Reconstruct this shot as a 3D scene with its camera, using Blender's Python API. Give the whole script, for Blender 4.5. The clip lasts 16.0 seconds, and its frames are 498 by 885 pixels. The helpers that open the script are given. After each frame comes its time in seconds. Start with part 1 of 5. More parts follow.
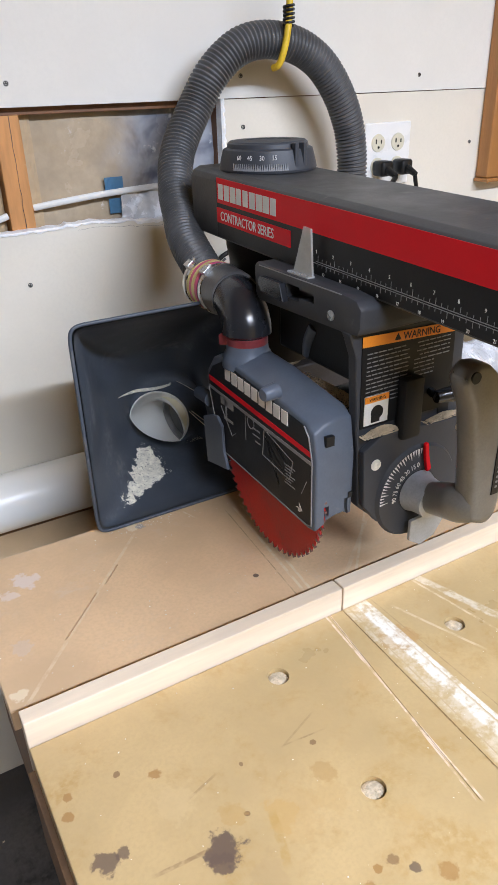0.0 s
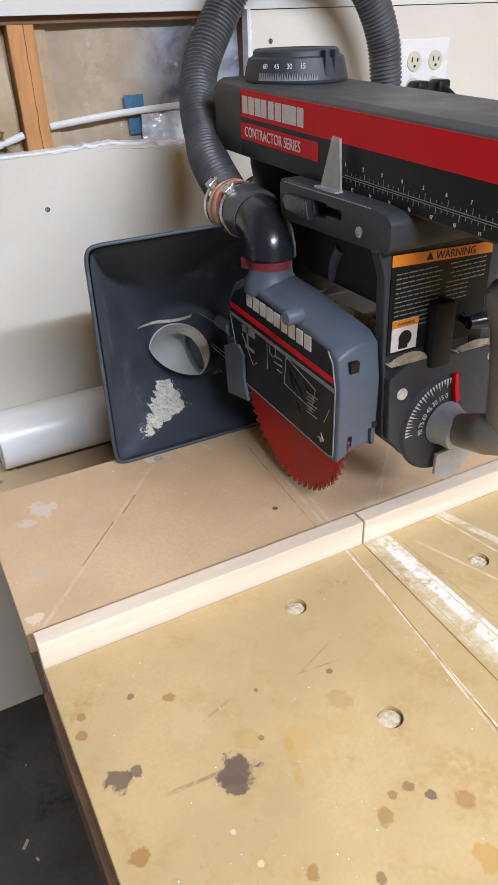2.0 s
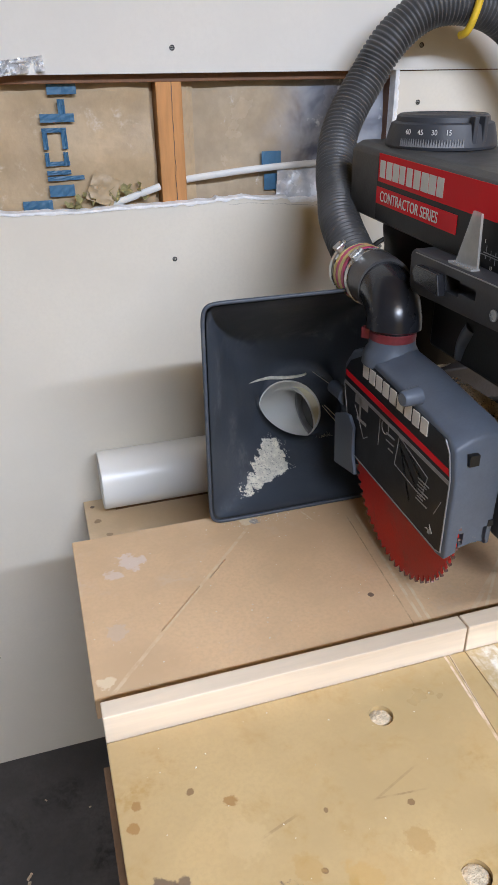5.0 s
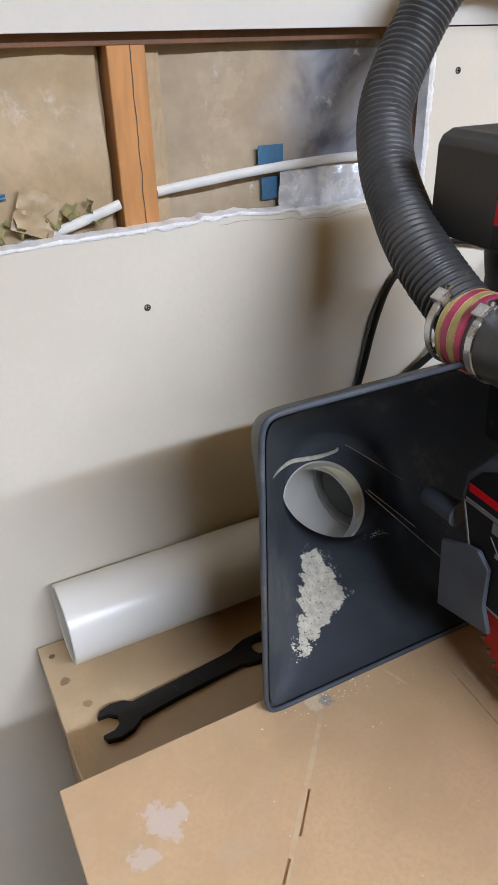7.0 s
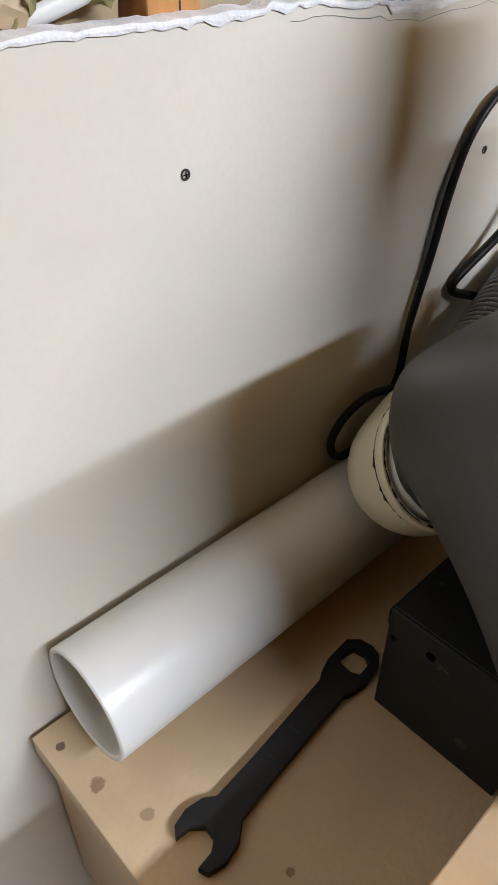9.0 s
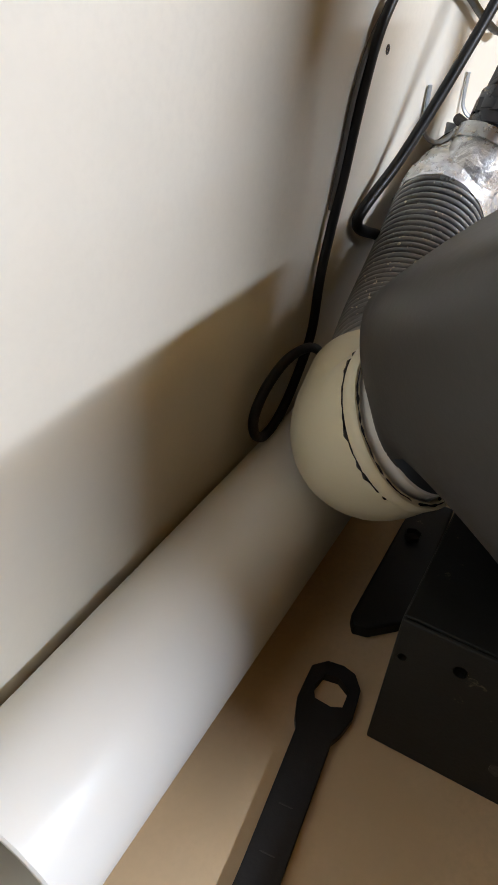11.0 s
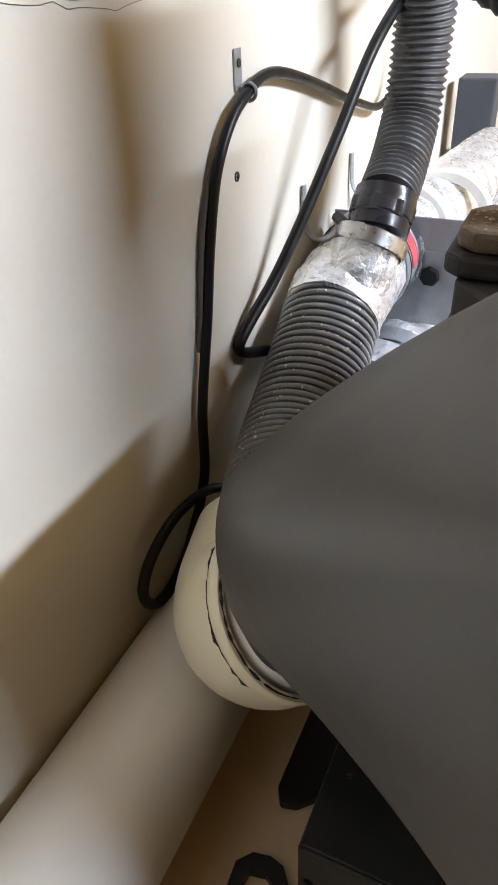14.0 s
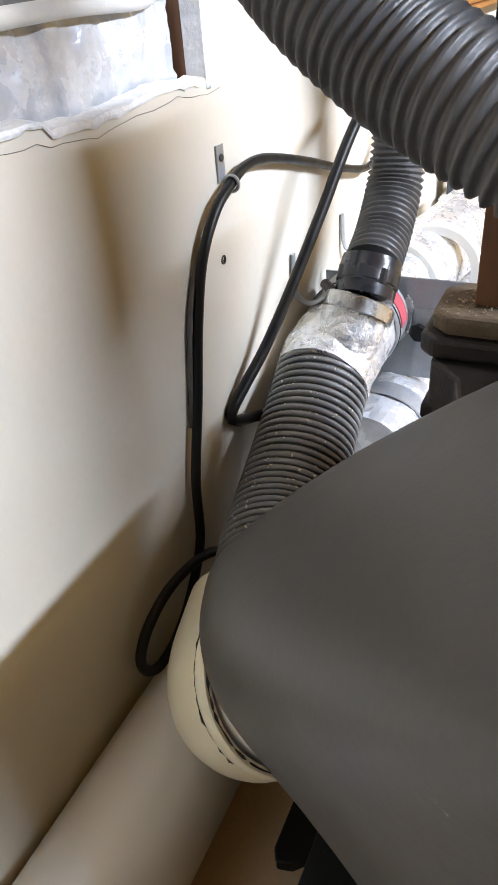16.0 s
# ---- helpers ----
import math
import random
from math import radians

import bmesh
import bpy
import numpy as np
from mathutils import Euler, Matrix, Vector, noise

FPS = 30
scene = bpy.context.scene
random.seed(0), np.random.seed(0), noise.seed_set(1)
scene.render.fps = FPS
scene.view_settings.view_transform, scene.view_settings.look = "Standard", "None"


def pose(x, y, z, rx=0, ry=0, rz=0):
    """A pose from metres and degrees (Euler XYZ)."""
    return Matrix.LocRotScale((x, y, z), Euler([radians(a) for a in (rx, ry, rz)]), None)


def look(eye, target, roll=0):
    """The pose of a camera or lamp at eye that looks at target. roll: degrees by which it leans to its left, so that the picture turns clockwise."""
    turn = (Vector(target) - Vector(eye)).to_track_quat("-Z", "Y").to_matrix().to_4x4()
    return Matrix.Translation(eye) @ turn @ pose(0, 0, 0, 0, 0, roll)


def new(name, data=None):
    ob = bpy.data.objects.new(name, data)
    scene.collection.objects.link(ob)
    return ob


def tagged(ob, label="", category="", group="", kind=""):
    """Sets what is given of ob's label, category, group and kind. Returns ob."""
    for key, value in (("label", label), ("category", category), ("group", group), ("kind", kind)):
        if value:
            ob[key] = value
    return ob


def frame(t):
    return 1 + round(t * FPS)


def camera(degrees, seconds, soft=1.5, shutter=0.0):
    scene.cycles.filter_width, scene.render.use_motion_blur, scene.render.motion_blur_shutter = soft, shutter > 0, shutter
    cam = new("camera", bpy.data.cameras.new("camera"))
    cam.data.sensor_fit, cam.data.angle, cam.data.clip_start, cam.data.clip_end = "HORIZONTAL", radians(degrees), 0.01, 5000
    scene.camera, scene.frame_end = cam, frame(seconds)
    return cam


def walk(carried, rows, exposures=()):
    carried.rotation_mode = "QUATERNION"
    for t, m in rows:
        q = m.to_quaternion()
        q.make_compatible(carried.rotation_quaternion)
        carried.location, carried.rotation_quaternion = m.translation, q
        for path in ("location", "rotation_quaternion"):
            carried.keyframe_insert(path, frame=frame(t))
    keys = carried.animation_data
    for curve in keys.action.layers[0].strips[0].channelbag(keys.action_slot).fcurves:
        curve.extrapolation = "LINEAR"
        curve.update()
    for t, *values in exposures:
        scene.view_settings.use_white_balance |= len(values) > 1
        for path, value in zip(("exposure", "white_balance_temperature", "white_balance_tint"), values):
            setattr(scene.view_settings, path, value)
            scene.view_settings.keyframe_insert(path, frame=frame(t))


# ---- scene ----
from mathutils.bvhtree import BVHTree

cam = camera(39.4, 16.0)
EXPOSURES = [(0, 0.05, 6400, 10), (3.5, 0.04, 6350, 10), (5, -0.10, 6400, 10), (8, 0.06, 6600, 9), (10.5, 0.28, 6700, 9), (12.5, 0.60, 6700, 9), (14, 0.80, 6500, 9), (16, 0.86, 6450, 9)]
PATH = [
    (0, (0.162, 0.15, 1.456), (1.034, 1.698, 0.538), -1.8),
    (0.5, (0.161, 0.144, 1.448), (1.042, 1.676, 0.512), -2.3),
    (1, (0.158, 0.151, 1.439), (1.019, 1.667, 0.459), -1.8),
    (1.5, (0.163, 0.158, 1.427), (0.982, 1.67, 0.404), -2.1),
    (2, (0.169, 0.158, 1.421), (0.946, 1.679, 0.381), -2.0),
    (2.5, (0.176, 0.149, 1.422), (0.936, 1.686, 0.393), -2.6),
    (3, (0.185, 0.142, 1.42), (0.956, 1.672, 0.387), -2.9),
    (3.5, (0.18, 0.133, 1.42), (0.964, 1.648, 0.374), -2.7),
    (4, (0.151, 0.166, 1.417), (0.885, 1.694, 0.356), -1.6),
    (4.5, (0.159, 0.197, 1.421), (0.868, 1.794, 0.447), -0.6),
    (5, (0.199, 0.207, 1.434), (0.711, 1.896, 0.494), -0.8),
    (5.2, (0.21, 0.228, 1.43), (0.677, 1.935, 0.499), -0.9),
    (7.3, (0.1687, 0.6647, 1.4173), (0.9655, 2.1495, 0.4361), -2.09),
    (7.5, (0.1606, 0.7124, 1.4081), (0.9735, 2.1800, 0.4143), -2.41),
    (8, (0.1256, 0.8242, 1.3844), (1.0114, 2.1676, 0.2830), -1.80),
    (8.2, (0.1237, 0.8439, 1.3681), (1.0419, 2.1488, 0.2471), -1.33),
    (10.3, (0.1568, 1.0712, 1.2215), (1.4961, 1.8974, 0.0699), 4.09),
    (10.5, (0.1588, 1.0733, 1.2112), (1.5356, 1.8813, 0.0914), 4.31),
    (11, (0.1689, 1.0829, 1.1969), (1.5815, 1.7796, 0.0473), 5.17),
    (11.5, (0.1772, 1.0860, 1.1817), (1.5715, 1.7539, -0.0066), 4.62),
    (12, (0.1819, 1.0868, 1.1869), (1.5690, 1.7692, -0.0016), 3.54),
    (12.5, (0.2053, 1.0827, 1.2069), (1.5987, 1.7989, 0.0458), 1.42),
    (13, (0.2291, 1.0780, 1.2233), (1.6463, 1.8158, 0.1055), -0.45),
    (13.5, (0.2564, 1.0626, 1.2407), (1.7007, 1.7931, 0.1532), -1.91),
    (14, (0.2867, 1.0510, 1.2612), (1.7287, 1.7601, 0.1566), -2.57),
    (14.5, (0.3027, 1.0365, 1.2739), (1.7395, 1.7510, 0.1660), -3.59),
    (15, (0.3128, 1.0172, 1.2934), (1.7423, 1.7668, 0.1992), -5.34),
    (15.5, (0.3115, 1.0256, 1.3009), (1.7503, 1.7768, 0.2201), -4.50),
    (16, (0.3017, 1.0317, 1.3092), (1.7428, 1.7951, 0.2401), -4.77),
]
walk(cam, [(t, look(eye, target, roll)) for t, eye, target, roll in PATH], EXPOSURES)

# ---- world, lamps, exposure ----
world = bpy.data.worlds.new("world")
scene.world = world
world.use_nodes = True
world.node_tree.nodes["Background"].inputs["Color"].default_value = (0.9, 0.95, 1.0, 1)
world.node_tree.nodes["Background"].inputs["Strength"].default_value = 0.01


def tube_lamp(x0, x1, y, z, watts, colour=(0.85, 0.97, 1.215), width=0.16):
    lamp = bpy.data.lights.new("tube_light", "AREA")
    lamp.shape, lamp.size, lamp.size_y = "RECTANGLE", x1 - x0, width
    lamp.energy, lamp.color = watts, colour
    ob = new("tube_light", lamp)
    ob.location = ((x0 + x1) / 2, y, z)
    return ob


LAMP_Y, LAMP_Z = -1.04, 2.5
LAMP_X = (-0.12, 1.90)
tube_lamp(*LAMP_X, LAMP_Y, LAMP_Z, 146, width=0.12)
# the open tubes also throw light up at the ceiling
upward = tube_lamp(*LAMP_X, LAMP_Y, LAMP_Z + 0.125, 26, width=0.12)
upward.rotation_euler = (math.pi, 0, 0)
tube_lamp(-0.6, 1.9, -2.6, LAMP_Z, 22)

# ---- materials ----


def node(nt, kind, **values):
    n = nt.nodes.new(kind)
    for key, value in values.items():
        n.inputs[key].default_value = value
    return n


def noise_node(nt, scale, detail=4.0, rough=0.55, stretch=None, warp=0.0):
    co = nt.nodes.new("ShaderNodeTexCoord")
    out = co.outputs["Object"]
    if stretch:
        mp = node(nt, "ShaderNodeMapping", Scale=stretch)
        nt.links.new(out, mp.inputs["Vector"])
        out = mp.outputs["Vector"]
    n = node(nt, "ShaderNodeTexNoise", Scale=scale, Detail=detail, Roughness=rough, Distortion=warp)
    nt.links.new(out, n.inputs["Vector"])
    return n.outputs["Fac"]


def ramp(nt, fac, lo, hi, a=0.0, b=1.0):
    n = nt.nodes.new("ShaderNodeMapRange")
    n.interpolation_type = "SMOOTHSTEP"
    nt.links.new(fac, n.inputs["Value"])
    for key, value in zip(("From Min", "From Max", "To Min", "To Max"), (lo, hi, a, b)):
        n.inputs[key].default_value = value
    return n.outputs["Result"]


def blend(nt, fac, a, b):
    n = nt.nodes.new("ShaderNodeMix")
    n.data_type = "RGBA"
    for value, key in ((fac, 0), (a, 6), (b, 7)):
        if hasattr(value, "node"):
            nt.links.new(value, n.inputs[key])
        else:
            n.inputs[key].default_value = value if key == 0 else (*value, 1)
    return n.outputs[2]


def maths(nt, op, a, b=None):
    n = nt.nodes.new("ShaderNodeMath")
    n.operation = op
    for value, key in ((a, 0), (b, 1)):
        if value is None:
            continue
        if hasattr(value, "node"):
            nt.links.new(value, n.inputs[key])
        else:
            n.inputs[key].default_value = value
    return n.outputs[0]


def mat(name, base, rough=0.5, metal=0.0, vary=0.15, scale=12.0, bump=0.15, fine=350.0, stretch=None, warp=0.0,
        second=None, second_at=(0.55, 0.75), second_scale=30.0, spots=(), lines=(), alpha=None, glass=False, coat=0.0, random_tone=0.0, spec=0.5):
    """A procedural surface: broad and fine tone, worn patches of a second colour, single spots and thin scratches, fine relief."""
    m = bpy.data.materials.new(name)
    m.use_nodes = True
    nt = m.node_tree
    bsdf = nt.nodes["Principled BSDF"]
    broad = noise_node(nt, scale, 5, 0.6, stretch, warp)
    grain = noise_node(nt, fine, 3, 0.6, stretch)
    dark, light = [tuple(c * k for c in base) for k in (1 - vary, 1 + vary)]
    colour = blend(nt, ramp(nt, broad, 0.3, 0.7), dark, light)
    colour = blend(nt, ramp(nt, grain, 0.35, 0.75, 0, 0.45), colour, dark)
    if random_tone:
        info = nt.nodes.new("ShaderNodeObjectInfo")
        colour = blend(nt, maths(nt, "MULTIPLY", info.outputs["Random"], random_tone), colour, dark)
    if second:
        patch = maths(nt, "MULTIPLY", ramp(nt, noise_node(nt, second_scale, 6, 0.7, None, 0.4), *second_at), ramp(nt, noise_node(nt, second_scale * 9, 3), 0.3, 0.6))
        colour = blend(nt, patch, colour, second)
    if spots or lines:
        co = nt.nodes.new("ShaderNodeNewGeometry").outputs["Position"]
        jitter = noise_node(nt, 70, 4, 0.65)
    for x, y, r, tint, strength in spots:
        d = nt.nodes.new("ShaderNodeVectorMath")
        d.operation = "DISTANCE"
        flat = node(nt, "ShaderNodeVectorMath")
        flat.operation = "MULTIPLY"
        nt.links.new(co, flat.inputs[0])
        flat.inputs[1].default_value = (1, 1, 0)
        nt.links.new(flat.outputs[0], d.inputs[0])
        d.inputs[1].default_value = (x, y, 0)
        far = maths(nt, "ADD", d.outputs["Value"], maths(nt, "MULTIPLY", maths(nt, "SUBTRACT", jitter, 0.5), r * 2.6))
        colour = blend(nt, ramp(nt, far, r * 0.75, r * 1.1, strength, 0), colour, tint)
    for xa, ya, xb, yb, half, tint, strength in lines:
        length = math.hypot(xb - xa, yb - ya)
        mp = nt.nodes.new("ShaderNodeMapping")
        mp.vector_type = "TEXTURE"
        mp.inputs["Location"].default_value = (xa, ya, 0)
        mp.inputs["Rotation"].default_value = (0, 0, math.atan2(yb - ya, xb - xa))
        nt.links.new(co, mp.inputs["Vector"])
        sp = nt.nodes.new("ShaderNodeSeparateXYZ")
        nt.links.new(mp.outputs[0], sp.inputs[0])
        across = maths(nt, "ABSOLUTE", maths(nt, "ADD", sp.outputs["Y"], maths(nt, "MULTIPLY", maths(nt, "SUBTRACT", jitter, 0.5), half * 1.2)))
        along = maths(nt, "MULTIPLY", ramp(nt, sp.outputs["X"], -0.004, 0.01), ramp(nt, sp.outputs["X"], length - 0.01, length + 0.004, 1, 0))
        fade = ramp(nt, jitter, 0.34, 0.60, 0.12, 1.0)
        mask = maths(nt, "MULTIPLY", maths(nt, "MULTIPLY", ramp(nt, across, half * 0.6, half * 1.1, strength, 0), along), fade)
        colour = blend(nt, mask, colour, tint)
    nt.links.new(colour, bsdf.inputs["Base Color"])
    nt.links.new(ramp(nt, broad, 0.25, 0.75, max(rough - 0.1, 0.02), min(rough + 0.1, 1)), bsdf.inputs["Roughness"])
    bsdf.inputs["Metallic"].default_value = metal
    bsdf.inputs["Specular IOR Level"].default_value = spec
    bsdf.inputs["Coat Weight"].default_value = coat
    if glass:
        bsdf.inputs["Transmission Weight"].default_value = 0.9
    if alpha is not None:
        bsdf.inputs["Alpha"].default_value = alpha
    if bump:
        bp = node(nt, "ShaderNodeBump", Strength=bump, Distance=0.002)
        nt.links.new(maths(nt, "ADD", maths(nt, "MULTIPLY", broad, 0.6), grain), bp.inputs["Height"])
        nt.links.new(bp.outputs["Normal"], bsdf.inputs["Normal"])
    return m



def fade_along_x(m, x0, x1, tint, dark):
    """The printed facing turns from paper to smeared silver film across the bay."""
    nt = m.node_tree
    bsdf = nt.nodes["Principled BSDF"]
    old = bsdf.inputs["Base Color"].links[0].from_socket
    sp = nt.nodes.new("ShaderNodeSeparateXYZ")
    nt.links.new(nt.nodes.new("ShaderNodeNewGeometry").outputs["Position"], sp.inputs[0])
    wander = maths(nt, "ADD", sp.outputs["X"], maths(nt, "MULTIPLY", maths(nt, "SUBTRACT", noise_node(nt, 11, 4), 0.5), 0.16))
    film = blend(nt, ramp(nt, noise_node(nt, 8, 4, 0.6, None, 0.6), 0.42, 0.62), tint, dark)
    film = blend(nt, ramp(nt, noise_node(nt, 26, 4, 0.6), 0.60, 0.70), film, (0.70, 0.71, 0.72))
    nt.links.new(blend(nt, ramp(nt, wander, x0, x1), old, film), bsdf.inputs["Base Color"])


CHALK = (0.80, 0.74, 0.60)
BROWN, RUST, PALE, BLOT = (0.20, 0.11, 0.05), (0.33, 0.17, 0.05), (0.75, 0.62, 0.42), (0.13, 0.085, 0.06)
front_spots = [
    (0.222, 0.511, 0.012, BLOT, 0.85), (0.236, 0.513, 0.006, BLOT, 0.8), (0.309, 0.474, 0.015, BLOT, 0.95), (0.303, 0.462, 0.010, BLOT, 0.9),
    (0.288, 0.567, 0.006, RUST, 0.8), (0.212, 0.584, 0.005, RUST, 0.8), (0.208, 0.567, 0.005, RUST, 0.8), (0.320, 0.376, 0.006, RUST, 0.8),
    (0.390, 0.385, 0.008, RUST, 0.7), (0.215, 0.448, 0.007, RUST, 0.85), (0.452, 0.365, 0.007, RUST, 0.7), (0.420, 0.395, 0.005, BROWN, 0.7),
    (0.36, 0.535, 0.003, BROWN, 0.8), (0.43, 0.52, 0.003, BROWN, 0.8), (0.257, 0.585, 0.003, BROWN, 0.8), (0.34, 0.49, 0.0025, BROWN, 0.9),
    (0.33, 0.435, 0.016, (0.40, 0.27, 0.13), 0.3), (0.38, 0.47, 0.024, (0.50, 0.32, 0.13), 0.3), (0.42, 0.49, 0.012, (0.4, 0.24, 0.08), 0.5),
    (0.29, 0.40, 0.0025, PALE, 0.6), (0.283, 0.43, 0.0025, PALE, 0.6), (0.59, 0.585, 0.02, (0.42, 0.22, 0.07), 0.5), (0.36, 0.35, 0.004, BROWN, 0.7),
    (0.365, 0.473, 0.014, (0.50, 0.30, 0.09), 0.4), (0.41, 0.465, 0.016, (0.48, 0.31, 0.12), 0.3), (0.437, 0.324, 0.011, (0.45, 0.25, 0.06), 0.7), (0.329, 0.496, 0.012, (0.44, 0.27, 0.09), 0.45), (0.431, 0.381, 0.004, BLOT, 0.8),
    (0.406, 0.395, 0.004, RUST, 0.8), (0.455, 0.42, 0.012, (0.50, 0.32, 0.12), 0.35), (0.29, 0.53, 0.02, (0.60, 0.44, 0.23), 0.25), (0.52, 0.56, 0.02, (0.54, 0.36, 0.16), 0.3),
]
front_lines = [
    (0.300, 0.478, 0.25, 0.482, 0.002, BROWN, 0.6), (0.4016, 0.5319, 0.4482, 0.5272, 0.0010, BROWN, 0.5), (0.3013, 0.5278, 0.3352, 0.5383, 0.0014, BROWN, 0.4), (0.3602, 0.4823, 0.3459, 0.4331, 0.0045, (0.42, 0.25, 0.06), 0.55),
    (0.582, 0.658, 0.577, 0.36, 0.0165, CHALK, 0.45), (0.590, 0.655, 0.588, 0.36, 0.0075, (0.86, 0.83, 0.74), 0.75), (0.598, 0.654, 0.5998, 0.40, 0.0030, (0.86, 0.83, 0.74), 0.8),
    (0.5656, 0.6626, 0.5534, 0.36, 0.0010, BROWN, 0.55), (0.5735, 0.655, 0.566, 0.37, 0.0010, RUST, 0.4), (0.6060, 0.652, 0.612, 0.45, 0.0009, BROWN, 0.35),
    (0.5434, 0.6700, 0.5211, 0.3947, 0.0014, (0.80, 0.62, 0.47), 0.9), (0.5498, 0.6700, 0.5157, 0.3978, 0.0012, (0.80, 0.62, 0.47), 0.8),
    (0.6788, 0.661, 0.715, 0.54, 0.0065, CHALK, 0.55), (0.672, 0.655, 0.70, 0.50, 0.0018, PALE, 0.6), (0.62, 0.63, 0.66, 0.52, 0.002, PALE, 0.5), (0.45, 0.55, 0.40, 0.53, 0.0012, BROWN, 0.3),
]
rear_spots = [
    (0.258, 0.918, 0.016, (0.72, 0.62, 0.56), 0.7), (0.235, 0.90, 0.010, (0.72, 0.62, 0.56), 0.6), (0.205, 0.73, 0.009, PALE, 0.9), (0.515, 0.771, 0.0035, BLOT, 0.95),
    (0.42, 0.958, 0.009, PALE, 0.9), (0.432, 0.955, 0.006, (0.3, 0.3, 0.3), 0.8), (0.48, 0.695, 0.003, PALE, 0.9), (0.225, 0.80, 0.012, (0.62, 0.5, 0.4), 0.5),
]
rear_lines = [
    (0.205, 0.71, 0.42, 0.945, 0.0025, PALE, 0.55), (0.549, 0.70, 0.570, 0.93, 0.0022, PALE, 0.8), (0.558, 0.70, 0.582, 0.93, 0.0022, PALE, 0.8), (0.538, 0.70, 0.556, 0.93, 0.001, BROWN, 0.5),
    (0.36, 0.70, 0.50, 0.715, 0.0008, BROWN, 0.35), (0.62, 0.70, 0.76, 0.85, 0.002, PALE, 0.7), (0.60, 0.70, 0.72, 0.80, 0.003, PALE, 0.5), (0.50, 0.96, 0.51, 0.93, 0.0015, PALE, 0.7),
]
M_FRONT = mat("varnished_board", (0.50, 0.352, 0.165), 0.36, vary=0.10, scale=7, fine=260, bump=0.05, second=(0.42, 0.262, 0.088), second_at=(0.47, 0.74), second_scale=15, spots=front_spots, lines=front_lines)
M_REAR = mat("hardboard_top", (0.67, 0.46, 0.265), 0.45, vary=0.12, scale=6, fine=240, bump=0.05, second=(0.65, 0.48, 0.32), second_at=(0.52, 0.75), second_scale=14, spots=rear_spots, lines=rear_lines)
M_FENCE = mat("new_pine", (0.75, 0.615, 0.455), 0.55, vary=0.13, scale=9, fine=120, bump=0.08, stretch=(0.12, 1, 1.4), warp=0.6)
M_EDGE = mat("board_edge", (0.20, 0.115, 0.06), 0.7, vary=0.2, scale=30, fine=300, bump=0.2)
M_BASE = mat("base_board", (0.66, 0.49, 0.30), 0.5, vary=0.14, scale=6, fine=260, bump=0.06, second=(0.66, 0.5, 0.33), second_at=(0.5, 0.75), second_scale=12, spots=[(0.232, 1.262, 0.004, BLOT, 0.9), (0.236, 1.215, 0.006, BROWN, 0.7), (0.25, 1.17, 0.005, BROWN, 0.5), (0.30, 1.07, 0.003, BROWN, 0.7)])
M_WALL = mat("primed_drywall", (0.74, 0.69, 0.585), 0.75, vary=0.045, scale=3.5, fine=180, bump=0.035)
M_UPPER = mat("primed_drywall_upper", (0.75, 0.725, 0.66), 0.75, vary=0.04, scale=3.0, fine=180, bump=0.035)
M_GYPSUM = mat("torn_gypsum", (0.90, 0.89, 0.87), 0.9, vary=0.12, scale=60, fine=400, bump=0.6)
M_CONCRETE = mat("stained_concrete", (0.075, 0.068, 0.064), 0.75, vary=0.35, scale=5, fine=120, bump=0.3, second=(0.03, 0.027, 0.025), second_at=(0.5, 0.7), second_scale=9)
# orange-brown picked for the warm light these unseen walls send into the shadows
M_WARM_BOUNCE = mat("warm_bounce_wall", (0.48, 0.31, 0.10), 0.8, vary=0.05, scale=2)
# strong yellow tint chosen so light bounced off the ceiling warms the shadows
M_CEIL = mat("warm_bounce_ceiling", (0.62, 0.37, 0.09), 0.85, vary=0.04, scale=2)
M_STUD = mat("orange_stud_wood", (0.56, 0.26, 0.085), 0.55, vary=0.25, scale=14, fine=150, bump=0.15, stretch=(1, 1, 0.12), warp=0.8, second=(0.72, 0.6, 0.5), second_at=(0.66, 0.74), second_scale=25)
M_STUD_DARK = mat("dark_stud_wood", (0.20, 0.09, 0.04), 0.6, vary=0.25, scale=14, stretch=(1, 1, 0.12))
M_KRAFT = mat("kraft_paper", (0.50, 0.37, 0.22), 0.5, vary=0.17, scale=9, fine=90, bump=0.35, second=(0.62, 0.53, 0.40), second_at=(0.56, 0.7), second_scale=16)
M_PLASTIC = mat("clear_poly_sheet", (0.47, 0.375, 0.26), 0.22, vary=0.16, scale=9, fine=60, bump=0.5, second=(0.76, 0.74, 0.70), second_at=(0.62, 0.70), second_scale=17)
fade_along_x(M_PLASTIC, 0.555, 0.665, (0.36, 0.38, 0.42), (0.11, 0.12, 0.16))
M_FILM = mat("silver_film", (0.66, 0.67, 0.69), 0.25, metal=0.15, vary=0.2, scale=30, fine=90, bump=0.6)
M_FOIL = mat("crumpled_foil", (0.86, 0.87, 0.88), 0.3, metal=0.55, vary=0.1, scale=70, fine=130, bump=0.9)
M_BLUE = mat("blue_print", (0.05, 0.15, 0.26), 0.5, vary=0.12, scale=40)
M_ROMEX = mat("white_cable", (0.74, 0.73, 0.69), 0.45, vary=0.05, scale=30)
M_LEAF = mat("dry_leaf", (0.33, 0.29, 0.12), 0.7, vary=0.4, scale=40, bump=0.5)
M_HOOD = mat("slate_plastic", (0.068, 0.078, 0.094), 0.42, spec=0.3, vary=0.16, scale=9, fine=220, bump=0.06, second=(0.19, 0.195, 0.20), second_at=(0.52, 0.78), second_scale=10)
